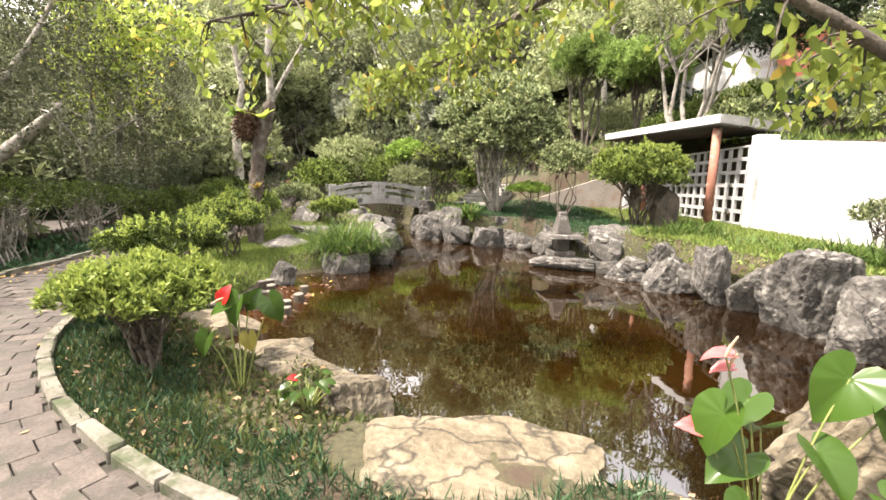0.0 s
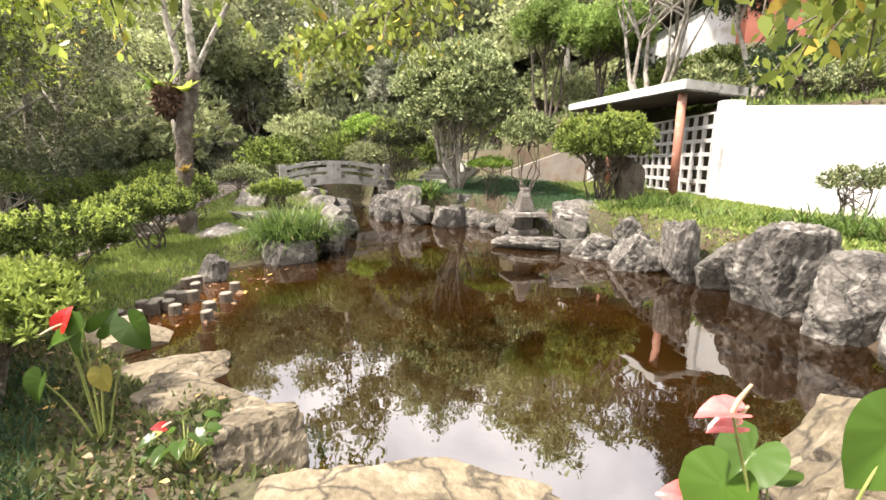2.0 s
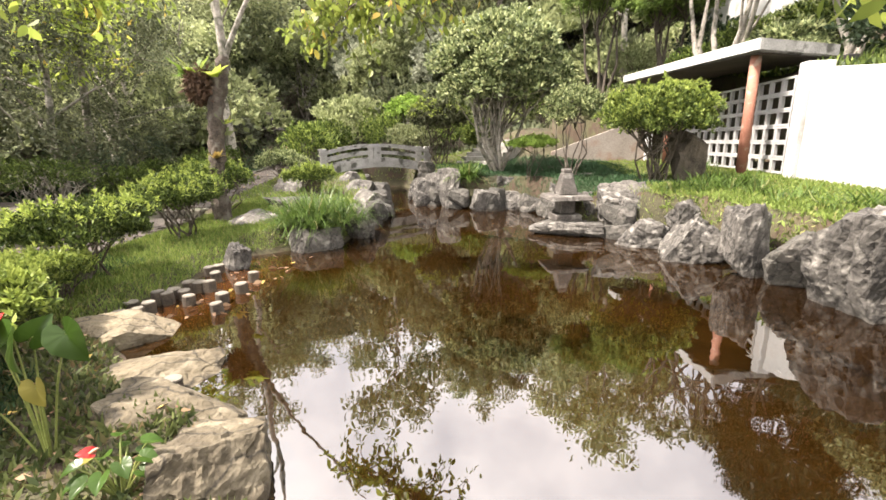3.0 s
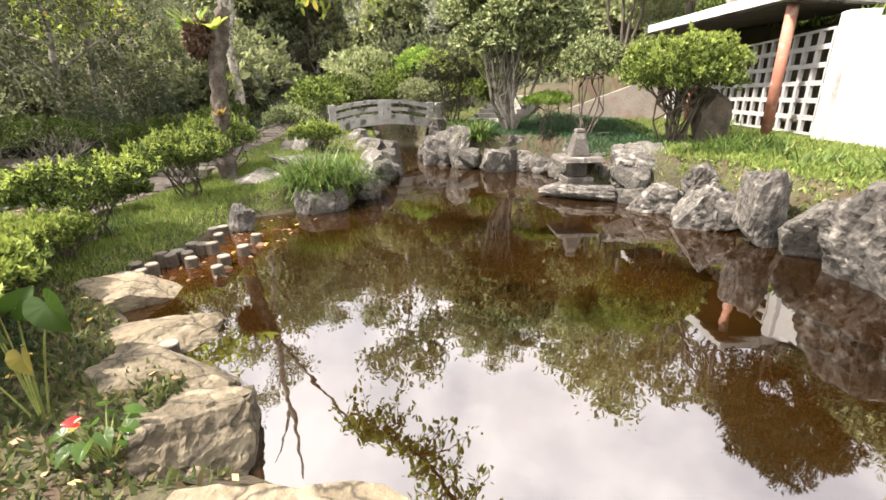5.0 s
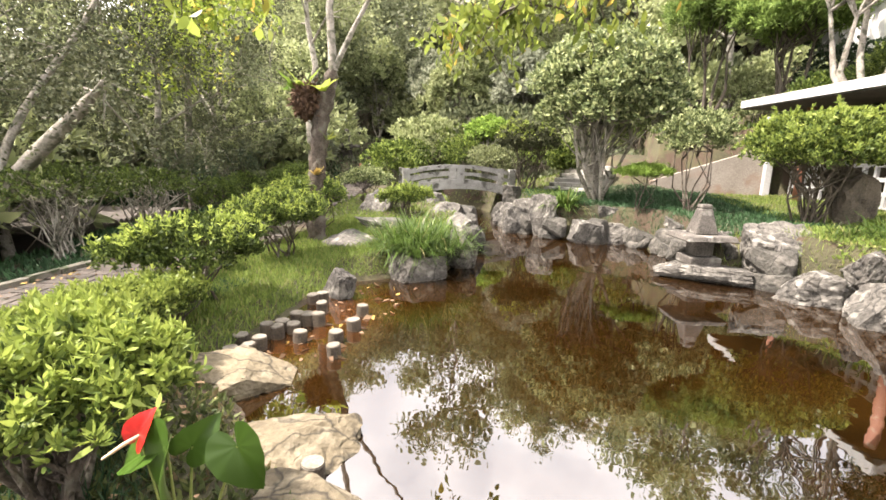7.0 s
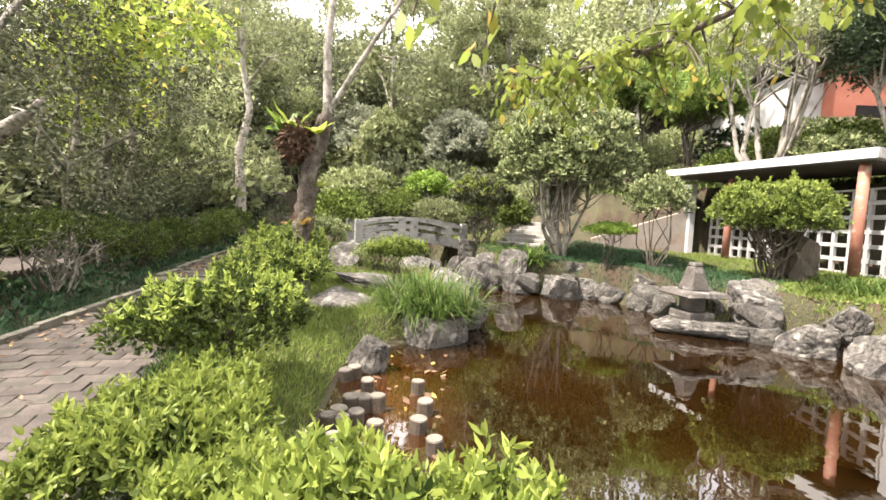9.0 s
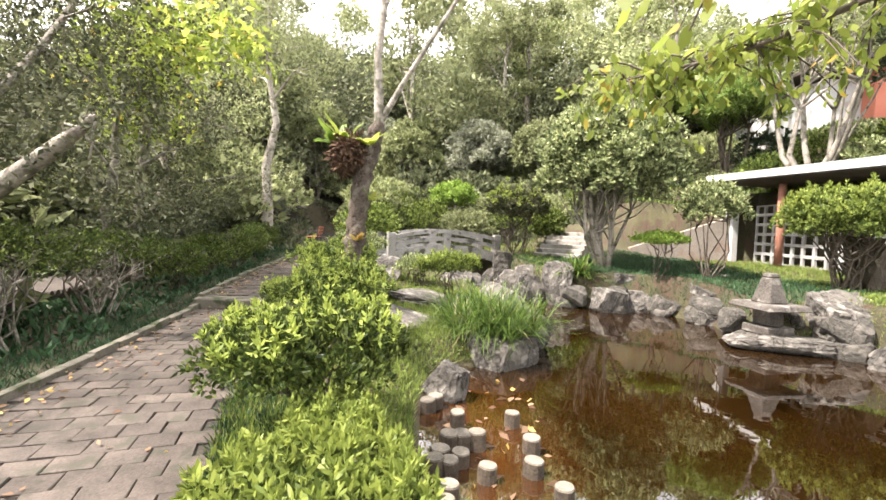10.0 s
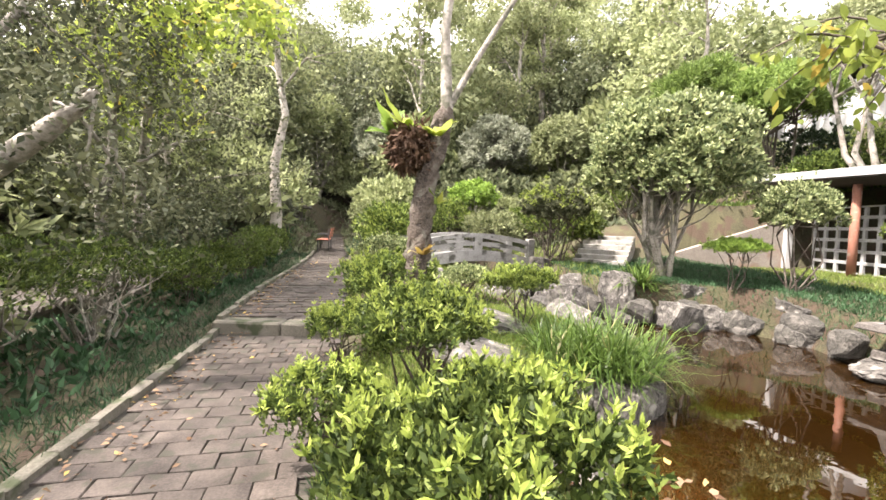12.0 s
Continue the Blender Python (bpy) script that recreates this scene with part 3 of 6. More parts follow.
ROCKS = [
    # x, y, foot, half width, half depth, height, seed, turn, kind, lean, label
    (4.82, 7.66, WATER, 0.29, 0.25, 0.98, 4, 4, "tall", 3, "tall upright pale grey rock standing in the pond edge"),
    (5.48, 6.42, WATER, 0.56, 0.46, 1.10, 12, 18, "tall", -4, "large grey boulder with slanting fissures at the water"),
    (5.42, 5.42, WATER, 0.42, 0.42, 0.95, 21, 30, "", -10, "grey pointed boulder at the pond edge"),
    (5.5, 4.45, WATER, 0.5, 0.55, 0.80, 22, 50, "", 0, ""),
    (4.48, 8.45, WATER, 0.42, 0.36, 0.66, 14, -12, "", 12, "slanting grey boulder with a pale upper face"),
    (4.06, 9.42, WATER, 0.50, 0.40, 0.48, 15, -12, "block", 3, "pale flat-topped boulder over a dark hollow"),
    (4.66, 9.32, 0.05, 0.26, 0.25, 0.46, 16, 10, "block", 0, "pale squared stone bedded in the bank grass"),
    (3.92, 10.25, -0.15, 0.52, 0.42, 0.88, 19, -8, "", -6, "broad pale grey boulder behind the stone lantern"),
    (3.42, 10.65, WATER, 0.30, 0.30, 0.78, 24, 20, "", -14, "pale leaning boulder beside the stone lantern"),
    (2.85, 10.28, WATER, 0.72, 0.44, 0.27, 23, -6, "slab", 0, "low flat rock ledge carrying the stone lantern"),
    (3.3, 12.3, WATER, 0.80, 0.38, 0.46, 25, 4, "slab", 0, "layered flat rocks stepping down to the water"),
    (3.5, 12.8, -0.1, 0.72, 0.40, 0.58, 26, 12, "slab", 2, "layered flat rocks stepping down to the water"),
    (3.95, 13.5, 0.1, 0.66, 0.36, 0.58, 61, 16, "slab", -2, "upper flat rock of the layered bank"),
    (1.15, 13.25, WATER, 0.40, 0.34, 0.55, 27, 8, "", 6, "pale low boulder at the waterline"),
    (1.95, 13.55, WATER, 0.56, 0.34, 0.50, 28, 6, "block", -4, "grey broad boulder at the waterline"),
    (1.9, 13.95, 0.05, 0.50, 0.30, 0.52, 62, 10, "slab", 4, "flat grey stone laid on the boulders"),
    (2.78, 13.75, WATER, 0.40, 0.36, 0.88, 29, 12, "block", 0, "squared dark grey block at the waterline"),
    (0.05, 13.95, WATER, 0.36, 0.26, 1.10, 5, 8, "tall", 3, "upright grey standing stone beside the water inlet"),
    (-0.62, 14.3, WATER, 0.36, 0.30, 0.72, 33, 10, "", 8, "pale rounded stone beside the standing stone"),
    (-1.05, 15.6, WATER, 0.42, 0.34, 0.70, 35, 0, "", 0, ""),
    (-0.4, 15.4, -0.1, 0.42, 0.35, 0.70, 36, 30, "", 0, ""),
    (-1.68, 8.72, WATER, 0.52, 0.30, 0.43, 37, 12, "", 4, "dark-footed grey boulder below the grass tuft"),
    (-1.28, 10.0, WATER, 0.36, 0.55, 0.62, 38, 14, "", 14, "pale sloping boulder at the pond inlet"),
    (-1.75, 11.5, WATER, 0.40, 0.5, 0.80, 39, 20, "", 10, "pale boulder behind the grass tuft"),
    (-2.9, 10.9, 0.0, 0.8, 0.5, 0.36, 40, -20, "slab", 4, "flat grey stone slab bedded in the bank"),
    (-3.1, 9.5, -0.08, 0.75, 0.42, 0.28, 41, -30, "slab", 5, "flat brown stone slab in the lawn"),
    (-2.55, 13.6, -0.1, 0.5, 0.6, 0.65, 42, 0, "", 0, ""),
    (-4.2, 13.0, 0.15, 0.5, 0.5, 0.72, 43, 0, "", 0, "pale boulder among the shrubs by the bridge"),
    (-3.3, 15.0, -0.05, 0.5, 0.5, 0.75, 44, 50, "", 0, ""),
    (-2.42, 7.52, WATER, 0.25, 0.16, 0.40, 45, -20, "", 16, "small pale wedge-shaped stone by the log edging"),
]
for x, y, z, w, d, h, seed, turn, kind, lean, lab in ROCKS:
    rock(x, y, z, w, d, h, seed, turn, lab, None, kind, lean)
# shade on these boulders is put into the colour by M_rock_dk
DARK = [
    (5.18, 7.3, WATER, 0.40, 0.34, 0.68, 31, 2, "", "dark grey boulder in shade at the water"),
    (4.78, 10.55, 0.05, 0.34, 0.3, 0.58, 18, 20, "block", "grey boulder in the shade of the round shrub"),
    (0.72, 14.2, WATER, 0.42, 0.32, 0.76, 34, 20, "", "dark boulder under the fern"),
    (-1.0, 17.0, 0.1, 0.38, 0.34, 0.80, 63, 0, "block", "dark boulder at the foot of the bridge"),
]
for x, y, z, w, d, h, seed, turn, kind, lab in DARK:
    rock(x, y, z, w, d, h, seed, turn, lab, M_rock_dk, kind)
TAN = [
    (0.92, 2.70, WATER, 0.86, 0.48, 0.30, 51, -14, "slab", 0, "broad flat tan slab at the pond edge"),
    (0.13, 3.33, WATER, 0.30, 0.40, 0.42, 52, 24, "block", 0, "squared tan boulder with a broken face beside the water"),
    (-0.40, 3.72, WATER, 0.42, 0.30, 0.33, 53, 12, "slab", 0, "flat tan stepping slab in the planting bed"),
    (-1.2, 4.40, WATER, 0.56, 0.32, 0.17, 54, 14, "slab", 2, "flat wet slab at the shallow water"),
    (-2.1, 5.02, WATER, 0.54, 0.38, 0.20, 55, 12, "slab", 4, "flat rounded slab at the shallow water"),
    (2.1, 2.55, WATER, 0.32, 0.25, 0.20, 56, 10, "", 0, "low tan rock beside the pink flowers"),
    (3.3, 2.75, WATER, 0.55, 0.5, 0.75, 57, 40, "", 0, "large tan boulder behind the pink flowers"),
]
for x, y, z, w, d, h, seed, turn, kind, lean, lab in TAN:
    rock(x, y, z, w, d, h, seed, turn, lab, M_rock_tan, kind, lean)


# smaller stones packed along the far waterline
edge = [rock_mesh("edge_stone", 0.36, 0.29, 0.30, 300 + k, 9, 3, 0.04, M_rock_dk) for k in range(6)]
line = resample(POND[13:33], 0.5)
for i, (x, y) in enumerate(line):
    if y < 9.6 or i % 2 or (14.5 < y and -3.6 < x < -1.3) or math.hypot(x - 2.72, y - 10.05) < 0.85:
        continue
    for k in range(2):
        ob = new("edge_stone", edge[(i * 2 + k) % 6])
        s = random.uniform(0.7, 1.25)
        ob.matrix_basis = pose(x + random.uniform(-0.15, 0.15), y + random.uniform(-0.15, 0.15), WATER + 0.06 + k * random.uniform(0.12, 0.3), 0, 0, random.uniform(0, 360)) @ Matrix.Diagonal((s, s, s * random.uniform(0.8, 1.2), 1))
        tagged(ob, "grey edging stone packed along the waterline", "rock", "edging stones")


# ---- bridge ----
def build_bridge():
    a, b = Vector((-4.6, 16.3, 0)), Vector((-1.15, 18.0, 0))
    ang = math.degrees(math.atan2(b.y - a.y, b.x - a.x))
    L = (b - a).length
    br = thing("footbridge", pose(a.x, a.y, 0.62, 0, 0, ang), "small arched grey concrete footbridge with railings", "bridge")

    def arc(y0, y1, z0, z1, rise, x0=0.0, x1=L, n=24):
        bm = bmesh.new()
        rings = []
        for i in range(n + 1):
            x = x0 + (x1 - x0) * i / n
            u = x / L
            h = rise * 4 * u * (1 - u)
            rings.append([bm.verts.new((x, y, z + h)) for y, z in ((y0, z0), (y1, z0), (y1, z1), (y0, z1))])
        for r0, r1 in zip(rings, rings[1:]):
            for j in range(4):
                bm.faces.new((r0[j], r0[(j + 1) % 4], r1[(j + 1) % 4], r1[j]))
        bm.faces.new(rings[0])
        bm.faces.new(reversed(rings[-1]))
        bmesh.ops.recalc_face_normals(bm, faces=bm.faces)
        return bm
    part("deck", arc(0.0, 1.3, -0.12, 0.02, 0.28), M_bridge, br)
    for y in (-0.04, 1.22):
        part("edge_beam", arc(y, y + 0.12, -0.2, 0.12, 0.28), M_bridge, br)
        part("mid_rail", arc(y + 0.015, y + 0.105, 0.26, 0.38, 0.27), M_bridge, br)
        part("top_rail", arc(y - 0.01, y + 0.13, 0.52, 0.64, 0.26), M_bridge, br)
        for i in range(3):
            u = i / 2
            h = 0.28 * 4 * u * (1 - u)
            end = i in (0, 2)
            w = 0.12 if end else 0.14
            x = min(max(u * L, 0.05), L - 0.05)
            part("post", box_mesh(x - w, y - 0.03 if end else y + 0.005, h - 0.3 if end else h + 0.1, x + w, y + 0.15 if end else y + 0.115, h + (0.76 if end else 0.53), bevel=0.012), M_bridge, br)


build_bridge()


# ---- stone lantern ----
def build_lantern(x, y, z, s=1.0, label=""):
    ln = thing("stone_lantern", pose(x, y, z, 0, 0, 12), label, "lantern")

    def frustum(w0, w1, z0, z1, n=4):
        bm = bmesh.new()
        g = bmesh.ops.create_cone(bm, cap_ends=True, segments=n, radius1=w0 * 0.72 / math.sqrt(2) * s, radius2=w1 * 0.72 / math.sqrt(2) * s, depth=(z1 - z0) * s)
        bmesh.ops.rotate(bm, verts=g["verts"], cent=(0, 0, 0), matrix=Matrix.Rotation(radians(45), 3, "Z"))
        bmesh.ops.translate(bm, verts=bm.verts, vec=(0, 0, (z0 + z1) / 2 * s))
        bmesh.ops.bevel(bm, geom=list(bm.edges), offset=0.015 * s, segments=1, affect="EDGES")
        return bm
    part("base", frustum(0.62, 0.60, 0.0, 0.12), M_lantern, ln)
    part("stem", frustum(0.36, 0.38, 0.12, 0.36), M_lantern, ln)
    part("roof", frustum(0.98, 0.88, 0.36, 0.44), M_lantern, ln)
    part("cap", frustum(0.44, 0.22, 0.44, 0.80), M_lantern, ln)
    part("finial", frustum(0.22, 0.20, 0.80, 0.86), M_lantern, ln)
    return ln


build_lantern(2.84, 10.4, -0.03, 1.17, "small grey stone lantern on a low rock ledge")


# ---- pavilion, walls ----
def wall_between(name, p, q, z0, z1a, z1b, th, mat, label, nseg=1):
    """An upright wall between two plan points, its top sloping from z1a to z1b."""
    p, q = Vector((*p, 0)), Vector((*q, 0))
    d = (q - p).normalized()
    n = Vector((-d.y, d.x, 0)) * th
    bm = bmesh.new()
    vs = [bm.verts.new(v) for v in (p + Vector((0, 0, z0)), q + Vector((0, 0, z0)), q + n + Vector((0, 0, z0)), p + n + Vector((0, 0, z0)),
                                    p + Vector((0, 0, z1a)), q + Vector((0, 0, z1b)), q + n + Vector((0, 0, z1b)), p + n + Vector((0, 0, z1a)))]
    for f in ((3, 2, 1, 0), (4, 5, 6, 7), (0, 1, 5, 4), (1, 2, 6, 5), (2, 3, 7, 6), (3, 0, 4, 7)):
        bm.faces.new([vs[i] for i in f])
    bmesh.ops.recalc_face_normals(bm, faces=bm.faces)
    bmesh.ops.bevel(bm, geom=list(bm.edges), offset=0.015, segments=1, affect="EDGES")
    return tagged(part(name, bm, mat, None), label, "wall", kind="structure")


LX = 6.95   # plane of the pierced block screen
wall_between("wall_white", (7.02, 10.62), (11.2, 4.9), 0.2, 2.66, 2.02, 0.28, M_white, "sunlit whitewashed garden retaining wall")
wall_between("wall_pier", (LX + 0.0, 10.66), (LX + 0.0, 10.92), 0.3, 2.78, 2.78, -0.45, M_white, "white end pier of the block screen")
wall_between("wall_pier_far", (LX - 0.55, 17.62), (LX - 0.35, 17.62), 0.3, 3.1, 3.1, 0.6, M_white, "white end pier of the pavilion")
# rear wall carries the pavilion's inner shade as colour, so screen openings read dark
wall_between("wall_back", (LX + 0.75, 10.9), (LX + 0.75, 17.7), 0.3, 2.9, 2.9, -0.2, M_dark, "rear wall inside the pavilion, coloured as interior shade")
wall_between("wall_ramp", (3.3, 18.0), (6.5, 17.75), 0.3, 1.1, 2.25, 0.25, M_ramp, "stained plaster side wall of a garden ramp")


def build_pavilion_roof():
    pv = thing("pavilion_roof", Matrix(), "flat concrete canopy with pale fascia on round terracotta columns", "roof", kind="structure")
    bm = bmesh.new()
    top = [(6.27, 10.98, 3.24), (5.58, 17.7, 3.52), (7.75, 17.7, 3.42), (7.75, 11.3, 3.12)]
    vs = [bm.verts.new((x, y, z - 0.22)) for x, y, z in top] + [bm.verts.new(t) for t in top]
    for f in ((3, 2, 1, 0), (4, 5, 6, 7), (0, 1, 5, 4), (1, 2, 6, 5), (2, 3, 7, 6), (3, 0, 4, 7)):
        bm.faces.new([vs[i] for i in f])
    bmesh.ops.recalc_face_normals(bm, faces=bm.faces)
    bmesh.ops.bevel(bm, geom=list(bm.edges), offset=0.015, segments=1, affect="EDGES")
    part("slab", bm, M_conc, pv, "weathered concrete slab")
    bm = bmesh.new()
    mid = sum((Vector(t) for t in top), Vector()) / 4
    low = [mid + (Vector(t) - mid) * 0.985 - Vector((0, 0, 0.226)) for t in top]
    vs = [bm.verts.new(v) for v in low] + [bm.verts.new(v - Vector((0, 0, 0.014))) for v in low]
    for f in ((3, 2, 1, 0), (4, 5, 6, 7), (0, 1, 5, 4), (1, 2, 6, 5), (2, 3, 7, 6), (3, 0, 4, 7)):
        bm.faces.new([vs[i] for i in f])
    bmesh.ops.recalc_face_normals(bm, faces=bm.faces)
    part("soffit", bm, M_soffit, pv, "dark brown soffit")
    part("fascia", wall_mesh((6.23, 10.94, 3.05), (5.54, 17.7, 3.33), 0.036, 0.195), M_white, pv, "pale painted fascia")
    part("fascia", wall_mesh((6.27, 10.94, 3.05), (7.75, 11.26, 2.93), 0.036, 0.19), M_bridge, pv, "weathered grey end fascia")
    for i, (x, y) in enumerate(((6.42, 11.36), (6.27, 15.25))):
        bm = bmesh.new()
        bmesh.ops.create_cone(bm, cap_ends=True, segments=20, radius1=0.095, radius2=0.095, depth=2.5)
        bmesh.ops.translate(bm, verts=bm.verts, vec=(x, y, 0.55 + 1.25))
        for f in bm.faces:
            f.smooth = len(f.verts) == 4
        part("column", bm, M_terra, pv, "round terracotta-painted column")


def wall_mesh(p, q, th, h):
    p, q = Vector(p), Vector(q)
    bm = bmesh.new()
    n = Vector((th, 0, 0))
    up = Vector((0, 0, h))
    vs = [bm.verts.new(v) for v in (p, q, q + n, p + n, p + up, q + up, q + n + up, p + n + up)]
    for f in ((3, 2, 1, 0), (4, 5, 6, 7), (0, 1, 5, 4), (1, 2, 6, 5), (2, 3, 7, 6), (3, 0, 4, 7)):
        bm.faces.new([vs[i] for i in f])
    bmesh.ops.recalc_face_normals(bm, faces=bm.faces)
    return bm


build_pavilion_roof()


def build_screen():
    sc = thing("wall_block_screen", Matrix(), "white pierced screen of square hollow concrete blocks", "wall", kind="structure")
    cy, cz = 0.40, 0.30
    bm = bmesh.new()
    ring = lambda y, z, x: [bm.verts.new((x, a * y, b * z)) for a, b in ((-1, -1), (1, -1), (1, 1), (-1, 1))]
    oy, oz, rim = cy / 2 - 0.002, cz / 2 - 0.002, 0.04
    a0, a1, b0, b1 = ring(oy, oz, 0), ring(oy, oz, 0.065), ring(oy - rim, oz - rim, 0), ring(oy - rim, oz - rim, 0.065)
    for k in range(4):
        j = (k + 1) % 4
        bm.faces.new((a0[k], a0[j], b0[j], b0[k]))
        bm.faces.new((a1[j], a1[k], b1[k], b1[j]))
        bm.faces.new((a0[j], a0[k], a1[k], a1[j]))
        bm.faces.new((b0[k], b0[j], b1[j], b1[k]))
    bmesh.ops.recalc_face_normals(bm, faces=bm.faces)
    me = bpy.data.meshes.new("block")
    bm.to_mesh(me)
    bm.free()
    me.materials.append(M_lat)
    for r in range(6):
        for k in range(16):
            ob = new("block", me)
            ob.parent = sc
            ob.matrix_basis = pose(LX + random.uniform(-0.004, 0.004), 11.14 + k * cy, 0.78 + cz / 2 + r * cz)


build_screen()


# ---- plants ----
def shrub(x, y, top, rx, ry, seed, mat, n=900, per=7, leaf=0.055, label="", group="shrubs round the pond", name="shrub", bark=None, low=0.25, stems=9, width=0.42, z0=None, spread=0.012, lump=0.24, rim=0.4, oval=False, thick=1.0, lobes=0, shoots=0):
    """A garden shrub: twisted stems and rosettes of leaves at the twig tips."""
    r = np.random.default_rng(seed)
    z = gz(x, y) if z0 is None else z0
    H = top - z
    sh = thing(name, pose(x, y, z), label, "shrub", group)
    D = dirs(n, r)
    D[:, 2] = np.where(D[:, 2] < -0.7, -D[:, 2], D[:, 2])
    th = np.arctan2(D[:, 1], D[:, 0])
    k = (1 + lump * np.sin(th * 3 + seed) * np.cos(D[:, 2] * 4 + seed * 1.3) + lump * 0.7 * np.sin(th * 7 + seed * 2.1 + D[:, 2] * 5)) * r.uniform(rim, 1.0, n) ** 0.6
    k = np.minimum(k, 1.15)
    shoot = r.random(n) < 0.12
    k = np.where(shoot, 1.0 + r.uniform(0.02, 0.22, n), k)
    half = H * (1 - low) / 2
    C = np.stack([D[:, 0] * rx * k, D[:, 1] * ry * k, H * low + half + D[:, 2] * half * k], 1)
    if lobes:
        C, D = lobe_cloud(n, int(lobes * 1.9), r, 0.29, 0.72)
        C = C + r.normal(size=C.shape) * 0.05
        C = C * np.array([rx, ry, half]) + np.array([0, 0, H * low + half])
    keep = C[:, 2] > H * low * 0.6
    C, D = C[keep], D[keep]
    # lifted shoots on the outside
    C[:, 2] += np.where(r.random(len(C)) < 0.07, r.uniform(0, 0.1 * H, len(C)), 0)
    V, F = clumps_np(C, per, spread, leaf, width, r, 0.35, D * 0.9 + np.array([0, 0, 0.45]), oval)
    part("foliage", mesh_np("foliage", V, F, mat), None, sh)
    if shoots:
        up = np.argsort(-(C[:, 2] / H + 0.35 * np.hypot(C[:, 0] / rx, C[:, 1] / ry) + r.uniform(0, 0.45, len(C))))[:shoots]
        tip = C[up] + D[up] * 0.02
        rise = r.uniform(0.01, 0.055, (len(tip), 1)) * np.array([[0.0, 0.0, 1.0]])
        V, F = merge_np([clumps_np(tip + rise * k, 5, 0.004, leaf * (1.4 - 0.18 * k), width * 0.72, r, 0.55 + 0.5 * k, None, oval) for k in range(3)])
        part("young_growth", mesh_np("young_growth", V, F, L_shoot), None, sh, "lime green new shoots")
    tubes = []
    for i in range(stems):
        e = C[r.integers(len(C))] * np.array([0.75, 0.75, 0.9])
        b = np.array([r.normal() * rx * 0.12, r.normal() * ry * 0.12, -0.05])
        m1 = b + (e - b) * 0.35 + r.normal(size=3) * 0.08 * H
        m2 = b + (e - b) * 0.7 + r.normal(size=3) * 0.08 * H
        tubes.append(tube_np([b, m1, m2, e], np.array([1, 0.75, 0.5, 0.2]) * 0.013 * thick * (0.6 + H * 0.5), 5))
        for _ in range(3):
            f = C[r.integers(len(C))]
            s = m2 if r.random() < 0.6 else m1
            if np.linalg.norm(f - s) < 1.2 * rx:
                tubes.append(tube_np([s, (s + f) / 2 + r.normal(size=3) * 0.04 * H, f], np.array([0.5, 0.3, 0.12]) * 0.02 * (0.6 + H * 0.6), 4))
    V, F = merge_np(tubes)
    part("branchwork", mesh_np("branchwork", V, F, bark or M_bark_or, True), None, sh)
    return sh


rock(5.35, 11.55, 0.6, 0.34, 0.36, 1.15, 77, 20, "dark brown upright boulder beside the round shrub", M_bark_dk, "tall")
AZ = "green azalea shrub with lime new shoots in the pond bed"
shrub(-2.8, 4.55, 0.58, 0.56, 0.52, 3, L_azalea2, 1500, 9, 0.046, AZ, low=0.36, oval=True, thick=1.5, stems=13, lobes=13, shoots=300)
shrub(-1.55, 3.42, 0.86, 0.58, 0.52, 19, L_azalea2, 1300, 9, 0.044, AZ, low=0.46, oval=True, thick=1.7, stems=14, lobes=12, shoots=420)
shrub(-2.15, 3.95, 0.55, 0.42, 0.42, 20, L_azalea2, 800, 9, 0.044, AZ, low=0.4, oval=True, thick=1.5, stems=9, lobes=9, shoots=260)
shrub(-3.32, 6.05, 0.94, 0.68, 0.98, 4, L_azalea, 2200, 9, 0.046, AZ, oval=True, low=0.32, thick=1.3, lobes=16, shoots=130)
shrub(-3.8, 8.3, 1.08, 0.68, 0.9, 5, L_azalea, 1900, 9, 0.046, AZ, oval=True, low=0.36, thick=1.4, lobes=16, shoots=120)
shrub(-4.4, 10.2, 1.3, 0.75, 0.9, 6, L_azalea, 1500, 9, 0.05, AZ, lobes=15, shoots=110)
shrub(-4.45, 7.2, 0.62, 0.42, 0.5, 16, L_azalea, 600, 9, 0.045, AZ, lobes=8, shoots=80)
shrub(-4.9, 9.3, 0.7, 0.40, 0.55, 17, L_azalea, 600, 9, 0.045, AZ, lobes=8, shoots=80)
shrub(-2.95, 5.3, 0.5, 0.34, 0.36, 18, L_azalea2, 600, 9, 0.045, AZ, lobes=7, shoots=120)
shrub(4.72, 11.25, 2.5, 1.12, 1.0, 7, L_azalea2, 3000, 9, 0.07, "dense rounded bright green shrub on bare stems by the pavilion", low=0.36, stems=18, bark=M_bark_dk, lobes=26, shoots=380, thick=1.2)
shrub(-0.65, 17.2, 2.95, 1.05, 1.0, 8, L_hedge, 1900, 8, 0.085, "dark clipped vase-shaped shrub by the bridge end", low=0.42, stems=16, bark=M_bark_dk, lobes=18, shoots=160)
shrub(3.3, 13.2, 2.85, 0.8, 0.75, 9, L_camellia, 1200, 8, 0.075, "small grey-green tree with slender stems", low=0.42, stems=8, lobes=14)
shrub(2.35, 13.5, 1.62, 0.66, 0.5, 10, L_cushion, 1300, 9, 0.06, "flat-topped bright green cushion shrub", low=0.6, stems=5, lobes=9, width=0.25)
shrub(-2.55, 10.7, 1.1, 0.55, 0.5, 11, L_azalea2, 800, 8, 0.05, "small yellow-green shrub above the rocks", low=0.5, stems=6, lobes=9, shoots=120)
shrub(-3.3, 12.6, 0.95, 0.5, 0.5, 12, L_camellia, 800, 8, 0.06, "grey-green shrub on the bank near the bridge", lobes=9)
